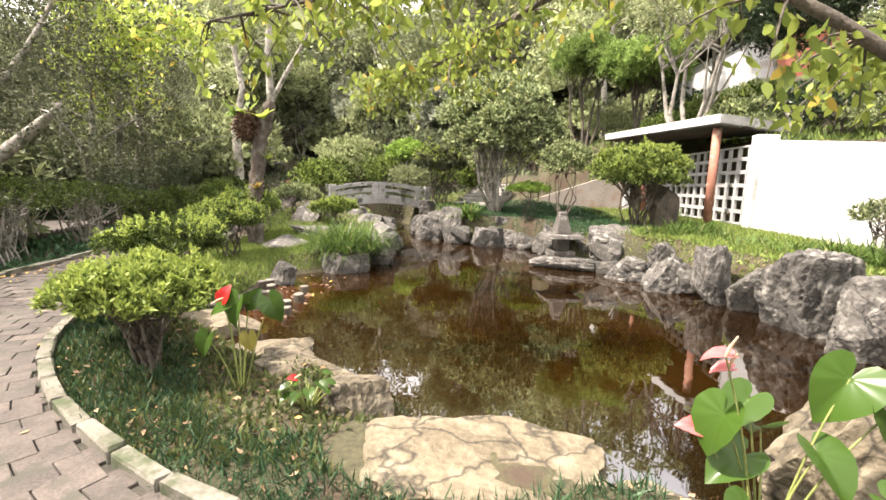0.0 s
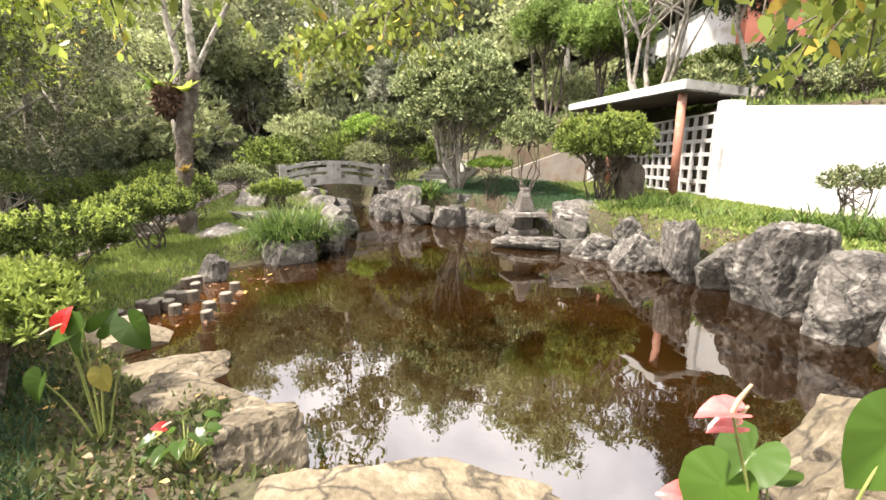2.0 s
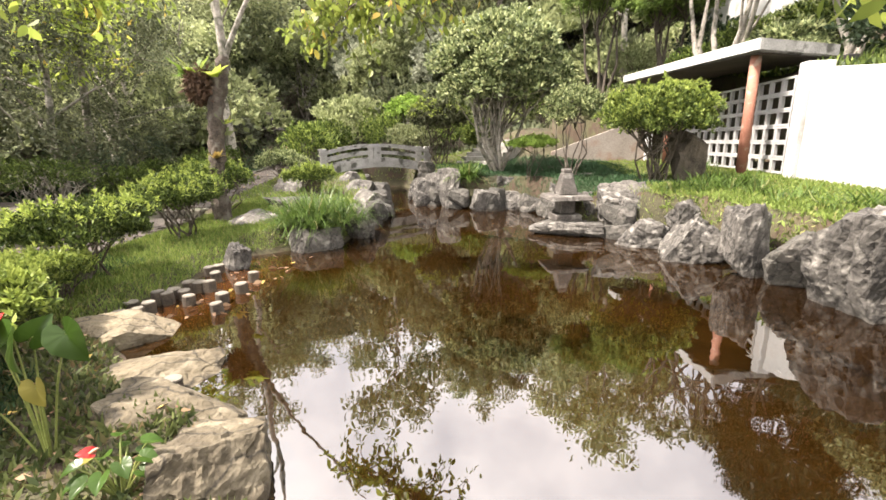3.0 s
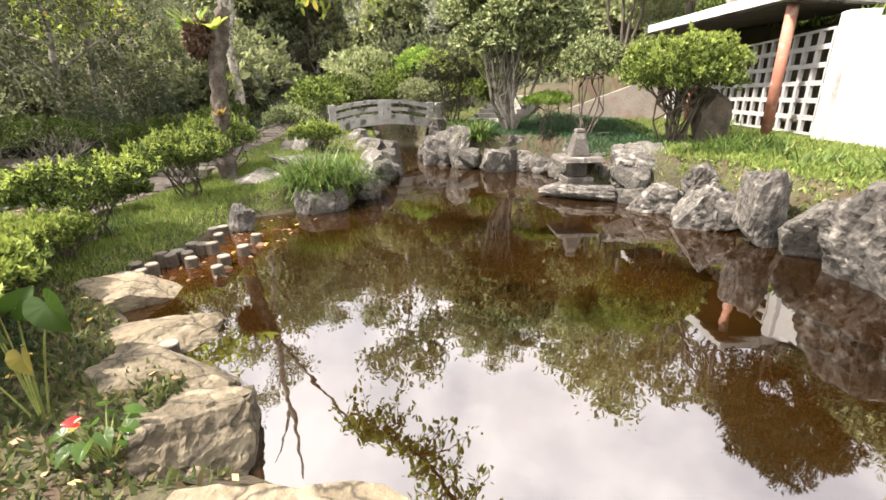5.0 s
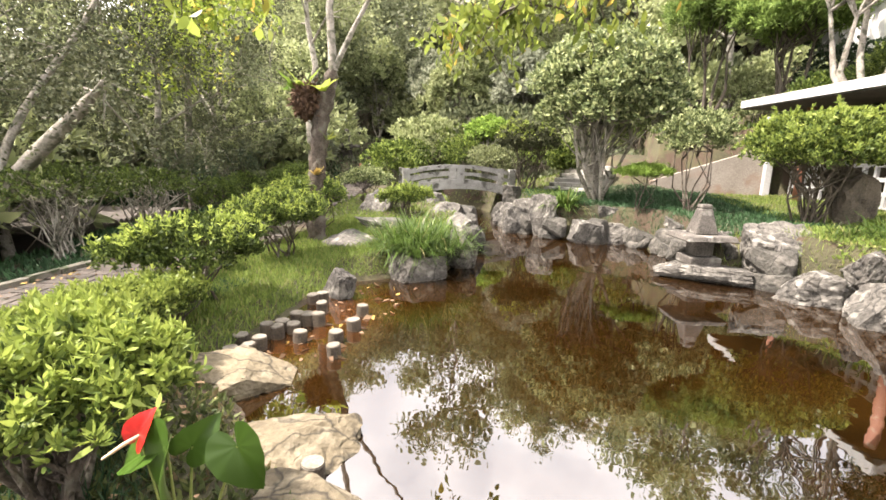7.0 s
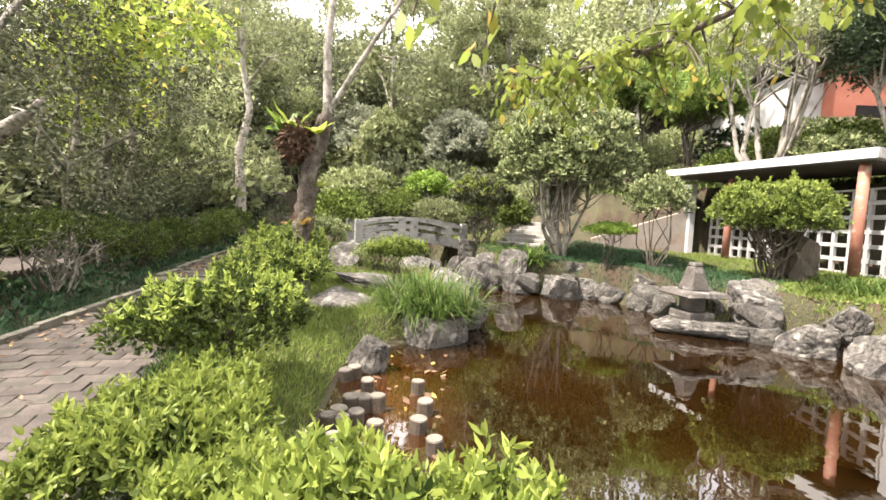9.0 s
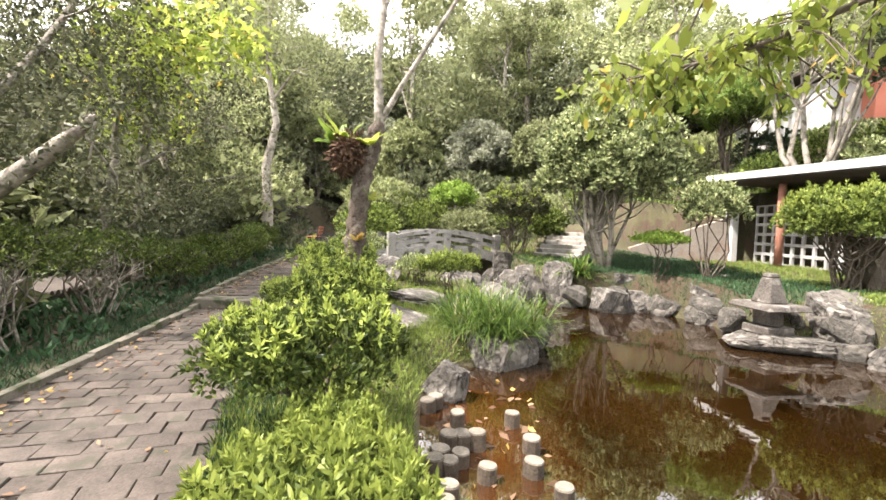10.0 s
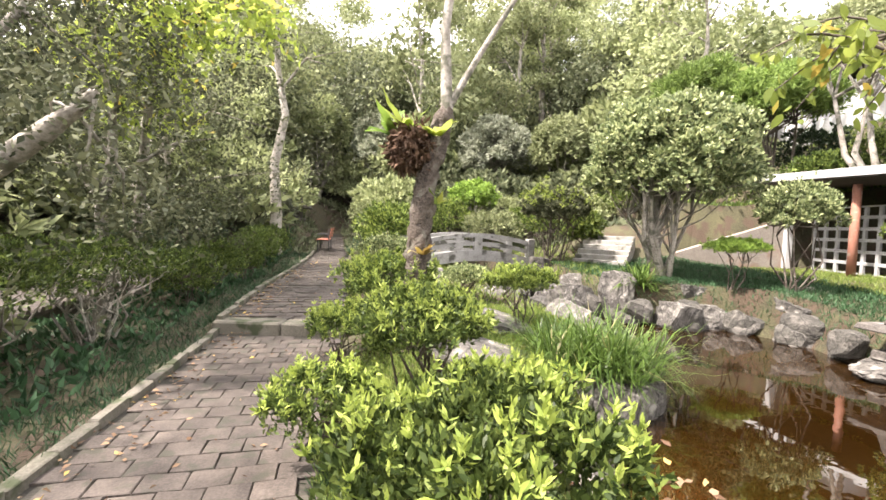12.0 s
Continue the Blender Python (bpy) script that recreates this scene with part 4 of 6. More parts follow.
shrub(-5.1, 14.4, 1.45, 0.75, 0.7, 13, L_camellia, 1000, 8, 0.065, "grey-green shrub on the bank near the bridge", lobes=11)
shrub(7.6, 8.1, 1.45, 0.6, 0.5, 14, L_camellia, 380, 7, 0.06, "thin open shrub in front of the white wall", low=0.45, stems=9, lobes=9)
shrub(8.6, 6.6, 1.3, 0.5, 0.5, 15, L_camellia, 300, 7, 0.06, "thin open shrub in front of the white wall", low=0.45, stems=7, lobes=8)


def tree(x, y, z, H, spread, seed, mat, bark, n=700, per=9, leaf=0.14, trunk=0.16, bare=0.45, label="", category="tree", group="trees of the wood", name="tree", limbs=7, lean=0.06, width=0.5, flat=0.6, ret=False, clump=0.3, droop=0.1):
    """A tapered trunk with limbs and a crown of leaf clumps with gaps."""
    r = np.random.default_rng(seed)
    t = thing(name, pose(x, y, z), label, category, group)
    pts = [np.array([0, 0, -0.3])]
    for i in range(6):
        f = (i + 1) / 6
        pts.append(np.array([r.normal() * lean * H * f * 0.4, r.normal() * lean * H * f * 0.4, H * 0.92 * f]))
    pts = np.array(pts)
    rad = trunk * np.array([1.25, 0.95, 0.8, 0.65, 0.5, 0.3, 0.08])
    tubes = [tube_np(pts, rad, 8)]
    ends = []
    for i in range(limbs):
        f = bare + (1 - bare) * (i + r.random()) / limbs * 0.95
        s = np.array([np.interp(f * 0.92 * H, pts[:, 2], pts[:, k]) for k in range(3)])
        a = r.uniform(0, 2 * np.pi) if limbs < 5 else i * 2.4 + r.normal() * 0.3
        R = spread * r.uniform(0.6, 1.0) * (1.1 - 0.45 * abs(f - 0.6) * 2)
        e = s + np.array([np.cos(a) * R, np.sin(a) * R, H * r.uniform(0.06, 0.2)])
        m = (s + e) / 2 + np.array([0, 0, H * 0.03]) + r.normal(size=3) * 0.06 * R
        k = trunk * 0.42 * (1.3 - f)
        tubes.append(tube_np([s, m, e], [k, k * 0.6, k * 0.15], 5))
        ends += [m * 0.4 + e * 0.6, e]
        for _ in range(2):
            e2 = m + (e - s) * r.uniform(0.2, 0.5) + r.normal(size=3) * R * 0.35
            tubes.append(tube_np([m, e2], [k * 0.45, k * 0.1], 4))
            ends.append(e2)
    ends.append(pts[-1])
    V, F = merge_np(tubes)
    part("trunk", mesh_np("trunk", V, F, bark, True), None, t)
    E = np.array(ends)
    cl = E[r.integers(len(E), size=n)]
    off = dirs(n, r) * (r.random(n) ** 0.5)[:, None] * spread * clump
    off[:, 2] *= flat
    C = cl + off
    V, F = clumps_np(C, per, leaf * 0.9, leaf, width, r, droop)
    part("crown", mesh_np("crown", V, F, mat), None, t)
    return t


# big multi-stemmed camellia and the trees of the garden
def crown_tree(x, y, z, cz, rx, rz, seed, mat, bark, n, per, leaf, label, stems=7, name="tree", category="tree", group="garden trees", width=0.5, rim=0.55, flare=0.55, thick=0.07, lobes=22, lobe=0.36):
    """Several stems that fan out into one rounded crown."""
    r = np.random.default_rng(seed)
    t = thing(name, pose(x, y, z), label, category, group)
    C, D = lobe_cloud(n, lobes, r, lobe, 0.66)
    C = C * np.array([rx, rx, rz]) + np.array([0, 0, cz - z])
    V, F = clumps_np(C, per, leaf * 0.35, leaf, width, r, 0.3, D * 0.7)
    part("crown", mesh_np("crown", V, F, mat), None, t)
    tubes = []
    for i in range(stems):
        e = C[r.integers(n)] * np.array([flare * 1.3, flare * 1.3, 0.95])
        b = np.array([r.normal() * 0.12, r.normal() * 0.12, -0.15])
        m1 = b + (e - b) * 0.3 + np.array([e[0], e[1], 0]) * 0.15
        m2 = b + (e - b) * 0.65 + r.normal(size=3) * 0.1 * rx
        tubes.append(tube_np([b, m1, m2, e], np.array([1, 0.75, 0.5, 0.15]) * thick, 7))
        for _ in range(7):
            f = C[r.integers(n)]
            s = m2 if r.random() < 0.6 else m1
            if np.linalg.norm(f - s) < rx * 1.5:
                tubes.append(tube_np([s, (s + f) / 2 + r.normal(size=3) * 0.07 * rx, f], np.array([0.42, 0.25, 0.08]) * thick, 5))
    V, F = merge_np(tubes)
    part("trunk", mesh_np("trunk", V, F, bark, True), None, t)
    return t


crown_tree(1.5, 14.9, gz(1.5, 14.9), 3.3, 2.15, 1.85, 21, L_camellia, M_bark, 5200, 11, 0.12, "large rounded camellia tree on many pale stems", stems=12, lobes=46, lobe=0.27)
# terrace above the pavilion
crown_tree(5.4, 21.0, gz(5.4, 21), 6.9, 1.5, 1.2, 22, L_pine, M_bark_dk, 1900, 10, 0.2, "clipped juniper tree on the upper terrace", width=0.22, stems=5)
crown_tree(7.4, 19.6, gz(7.4, 19.6), 6.3, 1.7, 1.3, 23, L_pine, M_bark_dk, 2100, 10, 0.2, "clipped juniper tree on the upper terrace", width=0.22, stems=5)
crown_tree(9.8, 14.0, gz(9.8, 14), 6.6, 2.0, 2.5, 24, L_dark, M_bark, 3600, 9, 0.15, "dark conifer with pale trunk on the terrace", width=0.25, stems=3, thick=0.1)
crown_tree(11.2, 12.0, gz(11.2, 12), 5.2, 1.7, 1.1, 25, L_camellia, M_bark, 1400, 9, 0.11, "spreading grey-green tree on the terrace", stems=4)
crown_tree(8.0, 16.4, gz(8, 16.4), 7.2, 2.2, 1.2, 26, L_forest2, M_bark, 650, 8, 0.13, "open pale-branched tree rising behind the canopy", stems=6, flare=0.7, thick=0.1)
shrub(9.0, 17.5, 4.9, 0.8, 0.8, 30, L_azalea2, 900, 8, 0.09, "yellow-green shrub on the upper terrace", group="terrace shrubs")
shrub(8.3, 14.9, 3.75, 0.65, 0.65, 31, L_camellia, 900, 8, 0.06, "round clipped shrub on the upper terrace", group="terrace shrubs", lump=0.05)
shrub(8.3, 13.6, 3.6, 0.6, 0.6, 32, L_camellia, 900, 8, 0.06, "round clipped shrub on the upper terrace", group="terrace shrubs", lump=0.05)
shrub(6.6, 18.9, 3.75, 0.9, 0.7, 33, L_camellia, 900, 8, 0.07, "round clipped shrub on the upper terrace", group="terrace shrubs", lump=0.05)
shrub(4.4, 19.6, 3.2, 0.9, 0.7, 34, L_camellia, 900, 8, 0.07, "round clipped shrub on the upper terrace", group="terrace shrubs", lump=0.05)
shrub(9.4, 10.3, 3.5, 0.8, 0.8, 35, L_camellia, 900, 8, 0.07, "loose shrub on top of the white wall", group="terrace shrubs")
shrub(10.8, 8.4, 3.4, 0.9, 0.8, 36, L_azalea, 900, 8, 0.07, "loose shrub on top of the white wall", group="terrace shrubs")
for i, (x, y, top, rr, mt) in enumerate([(-2.2, 20.5, 1.7, 0.9, L_azalea2), (-0.5, 21.5, 2.0, 1.0, L_azalea2), (-3.8, 22.2, 2.2, 1.1, L_forest2), (1.6, 22.5, 2.6, 1.1, L_camellia), (-5.6, 17.6, 1.7, 0.8, L_camellia), (-5.9, 20.0, 1.9, 0.9, L_azalea2), (-1.8, 24, 2.6, 1.3, L_forest2), (-4.6, 25.5, 2.9, 1.5, L_forest2), (0.8, 25.5, 3.2, 1.4, L_azalea2), (-7.0, 23.5, 2.2, 1.0, L_forest2), (3.2, 22.0, 3.2, 1.0, L_azalea), (0.7, 18.9, 1.75, 0.5, L_camellia)]):
    shrub(x, y, top + 0.5, rr * 1.15, rr * 1.15, 60 + i, L_azalea2 if i % 3 else L_forest2, 620, 8, 0.125, "leafy shrub in the planting beyond the bridge", group="shrubs beyond the bridge")


for i, (x, y, top, rr, mt) in enumerate([(9.3, 11.8, 4.2, 1.0, L_dark), (10.5, 10.0, 4.3, 1.2, L_forest), (12.0, 9.0, 4.5, 1.3, L_dark), (12.5, 6.6, 4.0, 1.2, L_forest2), (9.4, 15.8, 4.4, 1.0, L_camellia), (10.6, 16.4, 5.0, 1.2, L_azalea2), (7.0, 22.5, 5.2, 1.3, L_forest2), (9.3, 20.6, 5.6, 1.2, L_dark), (11.5, 18.8, 5.6, 1.0, L_camellia), (8.0, 18.4, 4.3, 0.9, L_azalea)]):
    shrub(x, y, top, rr, rr, 160 + i, mt, 520, 8, 0.13, "leafy shrub on the planted upper terrace", group="terrace shrubs")


# pale-leaved trees on the slope beyond the bridge
for i, (x, y, up, rr) in enumerate([(-13.4, 34.5, 4.6, 2.8), (-8.8, 35.5, 4.2, 3.0), (-5.6, 29.5, 3.6, 2.2), (-1.6, 27.6, 3.4, 2.2), (1.6, 26.0, 3.4, 1.8), (-6.2, 41.0, 5.5, 3.4), (3.5, 38.0, 5.0, 3.0)]):
    zz = gz(x, y)
    crown_tree(x, y, zz, zz + up, rr, rr * 0.95, 400 + i, L_silver if i % 2 else L_forest2, M_bark, 1500, 9, 0.2, "pale grey-leaved tree on the slope" if i % 2 else "light green spreading tree on the slope", stems=5, group="pale trees on the slope", lobes=24, lobe=0.34)
crown_tree(-2.9, 22.6, gz(-2.9, 22.6), 2.9, 1.0, 0.8, 410, L_cushion, M_bark, 700, 9, 0.13, "small lime green tree with layered foliage", stems=4, lobes=14)


for i, (x, y, top, rr) in enumerate([(-11.4, 22.4, 2.9, 1.1), (-12.6, 25.4, 3.6, 1.4), (-13.8, 28.6, 4.4, 1.7), (-10.2, 34.0, 4.6, 1.7), (-12.8, 22.0, 3.8, 1.4)]):
    shrub(x, y, top, rr, rr, 430 + i, L_forest2 if i % 2 else L_silver, 700, 8, 0.13, "light green shrub beside the far end of the path", group="shrubs beyond the bridge", lobes=14)


# tree with the hanging basket of bromeliads
def build_basket_tree():
    x, y = -4.03, 9.72
    z = gz(x, y)
    t = thing("basket_tree", pose(x, y, z), "gnarled pale-limbed tree carrying bromeliads on its trunk", "tree", "garden trees")
    fork = np.array([0.33, 0.23, 3.2 - z])
    rr = np.random.default_rng(4)
    P = resample3([(0, 0, -0.2), (-0.02, 0.0, 0.6), (0.03, 0.05, 1.4), (0.08, 0.1, 2.1), (0.2, 0.16, 2.7), tuple(fork)], 40)
    rad = np.interp(np.linspace(0, 1, 40), np.linspace(0, 1, 6), [0.19, 0.15, 0.135, 0.145, 0.15, 0.10]) * rr.uniform(0.93, 1.07, 40)
    V, F = tube_np(P, rad, 12)
    W, G = V.copy(), F
    W += rr.normal(size=W.shape) * 0.02
    part("trunk", mesh_np("trunk", W, G, M_bark_or, True), None, t)
    for pts, rad in (([fork, (0.28, 0.25, 4.2), (0.42, 0.2, 5.4), (0.35, 0.3, 7.4)], [0.085, 0.065, 0.055, 0.025]), ([fork, (0.75, 0.3, 3.9), (1.5, 0.5, 5.2), (2.2, 0.9, 6.8)], [0.06, 0.04, 0.032, 0.015]), ([(0.42, 0.2, 5.0), (0.1, 0.3, 5.8), (-0.3, 0.2, 7.0)], [0.04, 0.03, 0.012])):
        V, F = tube_np(pts, rad, 8)
        part("limb", mesh_np("limb", V, F, M_bark, True), None, t, "pale smooth limb")
    # basket of dark roots
    n = 3400
    C = dirs(n, rr) * np.array([0.30, 0.27, 0.34]) * rr.uniform(0.3, 1, (n, 1)) + np.array([-0.12, 0.05, 2.62])
    V, F = leaves_np(C, dirs(n, rr, -0.9), 0.12, 0.3, rr)
    part("root_mass", mesh_np("root_mass", V, F, M_root), None, t, "shaggy dark brown root mass")
    for c, s, m, nm, col in (((-0.15, 0.0, 2.78), 0.62, L_hang, "bromeliad", "green strap-leaved bromeliad"), ((-0.32, 0.1, 2.74), 0.62, L_tuftgreen, "bromeliad", "green strap-leaved bromeliad"), ((0.22, 0.02, 2.75), 0.42, L_hang, "bromeliad", "yellow-green bromeliad"), ((0.1, -0.12, 1.25), 0.3, M_orange, "bromeliad", "orange-yellow bromeliad"), ((0.25, 0.1, 1.9), 0.3, L_hang, "bromeliad", "green bromeliad on the trunk")):
        V, F = strap_np(np.array(c), 10, s * 0.85, 0.13 if s > 0.4 else 0.09, rr, 1.35, 0.45)
        part(nm, mesh_np(nm, V, F, m), None, t, col)


def strap_np(c, n, length, width, r, up=1.0, droop=0.7, seg=4, base=0.03):
    """Arching strap leaves that rise from one crown."""
    Vs, Fs = [], []
    for i in range(n):
        a = r.uniform(0, 2 * np.pi)
        lift = r.uniform(0.3, 1.0) * up
        L = length * r.uniform(0.6, 1.1)
        h = np.array([np.cos(a), np.sin(a), 0])
        s = np.array([-np.sin(a), np.cos(a), 0])
        pts = []
        for k in range(seg + 1):
            u = k / seg
            pts.append(c + h * base + h * L * u * (0.5 + 0.5 * (1 - lift * 0.6)) + np.array([0, 0, L * (lift * u - droop * u * u * (0.4 + 0.6 * r.random()))]))
        w = width * np.array([0.7, 1.0, 0.9, 0.6, 0.05])[: seg + 1]
        V = np.concatenate([[p - s * w[k] / 2, p + s * w[k] / 2] for k, p in enumerate(pts)])
        F = np.array([(2 * k, 2 * k + 1, 2 * k + 3, 2 * k + 2) for k in range(seg)])
        Vs.append(V)
        Fs.append(F)
    return merge_np(list(zip(Vs, Fs)))


M_root = material("root_fibres", (0.03, 0.018, 0.010), (0.15, 0.085, 0.05), 0.95, 9, 60, 0.5, 0.02)
L_tuftgreen = leaf_material("strap_leaf", (0.07, 0.16, 0.015), (0.20, 0.34, 0.035), rough=0.45, through_light=0.5)
M_orange = leaf_material("orange_bracts", (0.22, 0.14, 0.02), (0.33, 0.27, 0.05), rough=0.4)
build_basket_tree()


def tuft(x, y, z, n, length, width, seed, mat, label, name="grass_tuft", up=1.2, droop=0.75, spread=0.3, group="grass tufts"):
    r = np.random.default_rng(seed)
    pieces = []
    for i in range(max(1, n // 12)):
        o = np.array([r.normal() * spread, r.normal() * spread, 0.0])
        pieces.append(strap_np(o, 12, length * r.uniform(0.75, 1.1), width, r, up, droop))
    ob = thing(name, pose(x, y, z), label, "grass", group)
    for k in range(0, len(pieces), 10):
        V, F = merge_np(pieces[k:k + 10])
        part("blade_clump", mesh_np("blade_clump", V, F, mat), None, ob)
    return ob


tuft(-1.85, 9.25, 0.12, 1900, 0.85, 0.017, 41, M_tuft, "thick arching green grass tuft on the rocks", spread=0.3, up=1.3, droop=0.8)
tuft(0.6, 14.05, 0.5, 200, 0.8, 0.035, 42, M_tuft, "arching strap-leaved plant beside the standing stone", name="fern", spread=0.1, group="ferns")
for i, (x, y, n, l) in enumerate([(5.6, 9.7, 150, 0.5), (6.0, 9.1, 150, 0.45), (5.5, 10.3, 120, 0.5), (6.9, 6.9, 320, 0.8), (7.4, 6.2, 320, 0.85), (6.7, 7.7, 240, 0.7), (8.0, 5.6, 260, 0.8), (6.3, 12.9, 90, 0.5), (5.3, 10.0, 200, 0.6), (5.9, 10.4, 200, 0.6), (4.9, 10.1, 120, 0.5), (6.6, 5.6, 260, 0.7), (6.2, 8.2, 160, 0.5)]):
    tuft(x, y, gz(x, y) - 0.02, n, l, 0.022, 43 + i, M_tuft, "clump of strap-leaved lily leaves on the bank", name="lily_clump", spread=0.2, group="lily clumps")

# ---- standing logs ----
LOGS = [(-2.49, 7.24), (-2.56, 7.12), (-2.26, 6.83), (-2.21, 6.43), (-2.09, 6.46), (-2.32, 6.39), (-2.38, 6.2), (-2.22, 6.17), (-2.41, 5.98), (-2.3, 5.99), (-2.02, 5.99), (-2.29, 5.7), (-2.52, 5.71), (-2.31, 5.56), (-2.37, 5.39), (-2.23, 5.37), (-1.75, 6.91), (-1.64, 6.44), (-1.67, 6.1), (-1.52, 5.77)]
LOGS.append((-0.80, 4.22))
for i, (x, y) in enumerate(LOGS):
    free = i >= 16
    rad = (0.08 if free else 0.076) * random.uniform(0.88, 1.12)
    top = -0.145 + random.uniform(-0.02, 0.03)
    lg = thing("log_post", pose(x, y, top, random.uniform(-4, 4), random.uniform(-4, 4), random.uniform(0, 360)), "short round timber post standing in the shallow water" if free else "short round timber post edging the lawn", "post", "timber posts of the edging")
    bm = bmesh.new()
    bmesh.ops.create_cone(bm, cap_ends=True, segments=14, radius1=rad, radius2=rad * 0.97, depth=0.6)
    bmesh.ops.translate(bm, verts=bm.verts, vec=(0, 0, -0.3))
    for v in bm.verts:
        v.co.x *= 1 + 0.06 * math.sin(v.co.y * 60 + i)
    part("bark", bm, M_log, lg)
    bm = bmesh.new()
    bmesh.ops.create_cone(bm, cap_ends=True, segments=14, radius1=rad * 0.93, radius2=rad * 0.88, depth=0.012)
    bmesh.ops.translate(bm, verts=bm.verts, vec=(0, 0, 0.006))
    part("cut_end", bm, M_logtop, lg, "pale weathered cut end")


# ---- stairs ----
M_steps = material("step_concrete", (0.20, 0.19, 0.17), (0.38, 0.37, 0.34), 0.9, 2.5, 40, 0.4, 0.02, spots=((0.10, 0.10, 0.08), 0.3, 3))


def build_stairs():
    st = thing("stairs", pose(-0.05, 17.3, 0.72, 0, 0, -28), "short flight of pale concrete garden steps", "stairs", kind="structure")
    for i in range(6):
        part("step", box_mesh(0.0, i * 0.34, -0.3, 1.5, i * 0.34 + 0.345, 0.14 * (i + 1), bevel=0.015), M_steps, st)


build_stairs()


# ---- step in the path ----
stp = thing("path_step", pose(-7.1, 10.42, 0.0, 0, 0, 2), "low stone step across the brick path", "step", kind="structure")
for i, (a, b) in enumerate(((0.0, 1.02), (1.03, 1.98))):
    me = box_mesh(a, 0, -0.1, b, 0.36, 0.165, bevel=0.025)
    part("slab", me, M_kerb, stp)


# ---- bench ----
def build_bench():
    M_red = material("bench_wood", (0.22, 0.07, 0.045), (0.40, 0.16, 0.10), 0.6, 3, 40, 0.3, 0.01)
    M_iron = material("bench_iron", (0.02, 0.02, 0.02), (0.05, 0.05, 0.05), 0.5, 6, 50, 0.1)
    x, y = -8.75, 21.2
    b = thing("bench", pose(x, y, float(path_z(x, y)), 0, 0, -78), "reddish slatted wooden bench on dark iron legs", "bench")
    for i in range(4):
        part("seat_slat", box_mesh(-0.75, -0.22 + i * 0.115, 0.42, 0.75, -0.12 + i * 0.115, 0.45, bevel=0.006), M_red, b)
    for i in range(3):
        part("back_slat", box_mesh(-0.75, 0.25 + i * 0.03, 0.52 + i * 0.13, 0.75, 0.28 + i * 0.03, 0.62 + i * 0.13, bevel=0.006), M_red, b)
    for sx in (-0.6, 0.6):
        part("leg", box_mesh(sx - 0.025, -0.2, 0.0, sx + 0.025, -0.15, 0.42, bevel=0.005), M_iron, b)
        part("leg", box_mesh(sx - 0.025, 0.2, 0.0, sx + 0.025, 0.25, 0.86, bevel=0.005), M_iron, b)
        part("armrest", box_mesh(sx - 0.03, -0.22, 0.62, sx + 0.03, 0.24, 0.66, bevel=0.005), M_iron, b)
        part("rail", box_mesh(sx - 0.02, -0.2, 0.39, sx + 0.02, 0.25, 0.418), M_iron, b)


build_bench()
build_lantern(-11.5, 25.6, gz(-11.5, 25.6) - 0.05, 2.0, "tall pale stone lantern among shrubs by the path")


# ---- hedge and trees on the wood side ----
HG = "contorted flat-topped shrub with pale twisted stems"
for i, (x, y, top, rr) in enumerate([(-8.2, 6.0, 1.35, 1.15), (-8.3, 8.1, 1.35, 1.2), (-8.7, 10.2, 1.3, 1.1), (-10.0, 7.0, 1.5, 1.3), (-7.6, 3.9, 1.3, 1.1), (-10.3, 9.6, 1.4, 1.3), (-6.9, 2.0, 1.3, 1.0)]):
    shrub(x, y, top, rr, rr, 80 + i, L_azalea, 1000, 8, 0.052, HG, group="hedge along the path", low=0.6, stems=18, bark=M_bark, lump=0.2, thick=1.3)
for i, (x, y, top, rr) in enumerate([(-8.9, 12.6, 1.0, 0.65), (-9.2, 14.2, 1.15, 0.7), (-9.3, 15.7, 1.2, 0.6), (-9.6, 17.2, 1.4, 0.7), (-9.9, 18.8, 1.5, 0.7), (-10.2, 12.9, 1.6, 0.9), (-10.4, 15.0, 2.0, 1.0)]):
    shrub(x, y, top, rr, rr, 95 + i, L_dark if i > 4 else L_azalea, 800, 8, 0.06, "dark glossy shrub behind the path kerb" if i > 4 else "clipped round green shrub beside the path", group="clipped shrubs along the path", lump=0.06, low=0.15)


def limb_tree(x, y, z, limbs, seed, mat, label, n=900, leaf=0.09, spread=1.3):
    """A tree described by its main limbs; leaf clumps along their outer halves."""
    r = np.random.default_rng(seed)
    t = thing("tree", pose(x, y, z), label, "tree", "trees of the wood")
    ends = []
    for pts, rad in limbs:
        P = resample3(pts, 10)
        V, F = tube_np(P, np.interp(np.linspace(0, 1, len(P)), np.linspace(0, 1, len(rad)), rad), 9)
        V = V + r.normal(size=V.shape) * 0.008
        part("limb", mesh_np("limb", V, F, M_bark, True), None, t, "pale mottled limb")
        ends += list(P[5:]) if rad[-1] < 0.03 else []
        for q in P[4:] if rad[-1] < 0.03 else P[8:]:
            for _ in range(2):
                e = q + r.normal(size=3) * spread * 0.6
                V, F = tube_np([q, (q + e) / 2 + r.normal(size=3) * 0.1, e], [0.025, 0.015, 0.005], 4)
                part("twig", mesh_np("twig", V, F, M_bark, True), None, t)
                ends.append(e)
    E = np.array(ends)
    C = E[r.integers(len(E), size=n)] + r.normal(size=(n, 3)) * spread * 0.35
    V, F = clumps_np(C, 9, leaf * 0.8, leaf, 0.45, r, 0.1)
    part("crown", mesh_np("crown", V, F, mat), None, t)


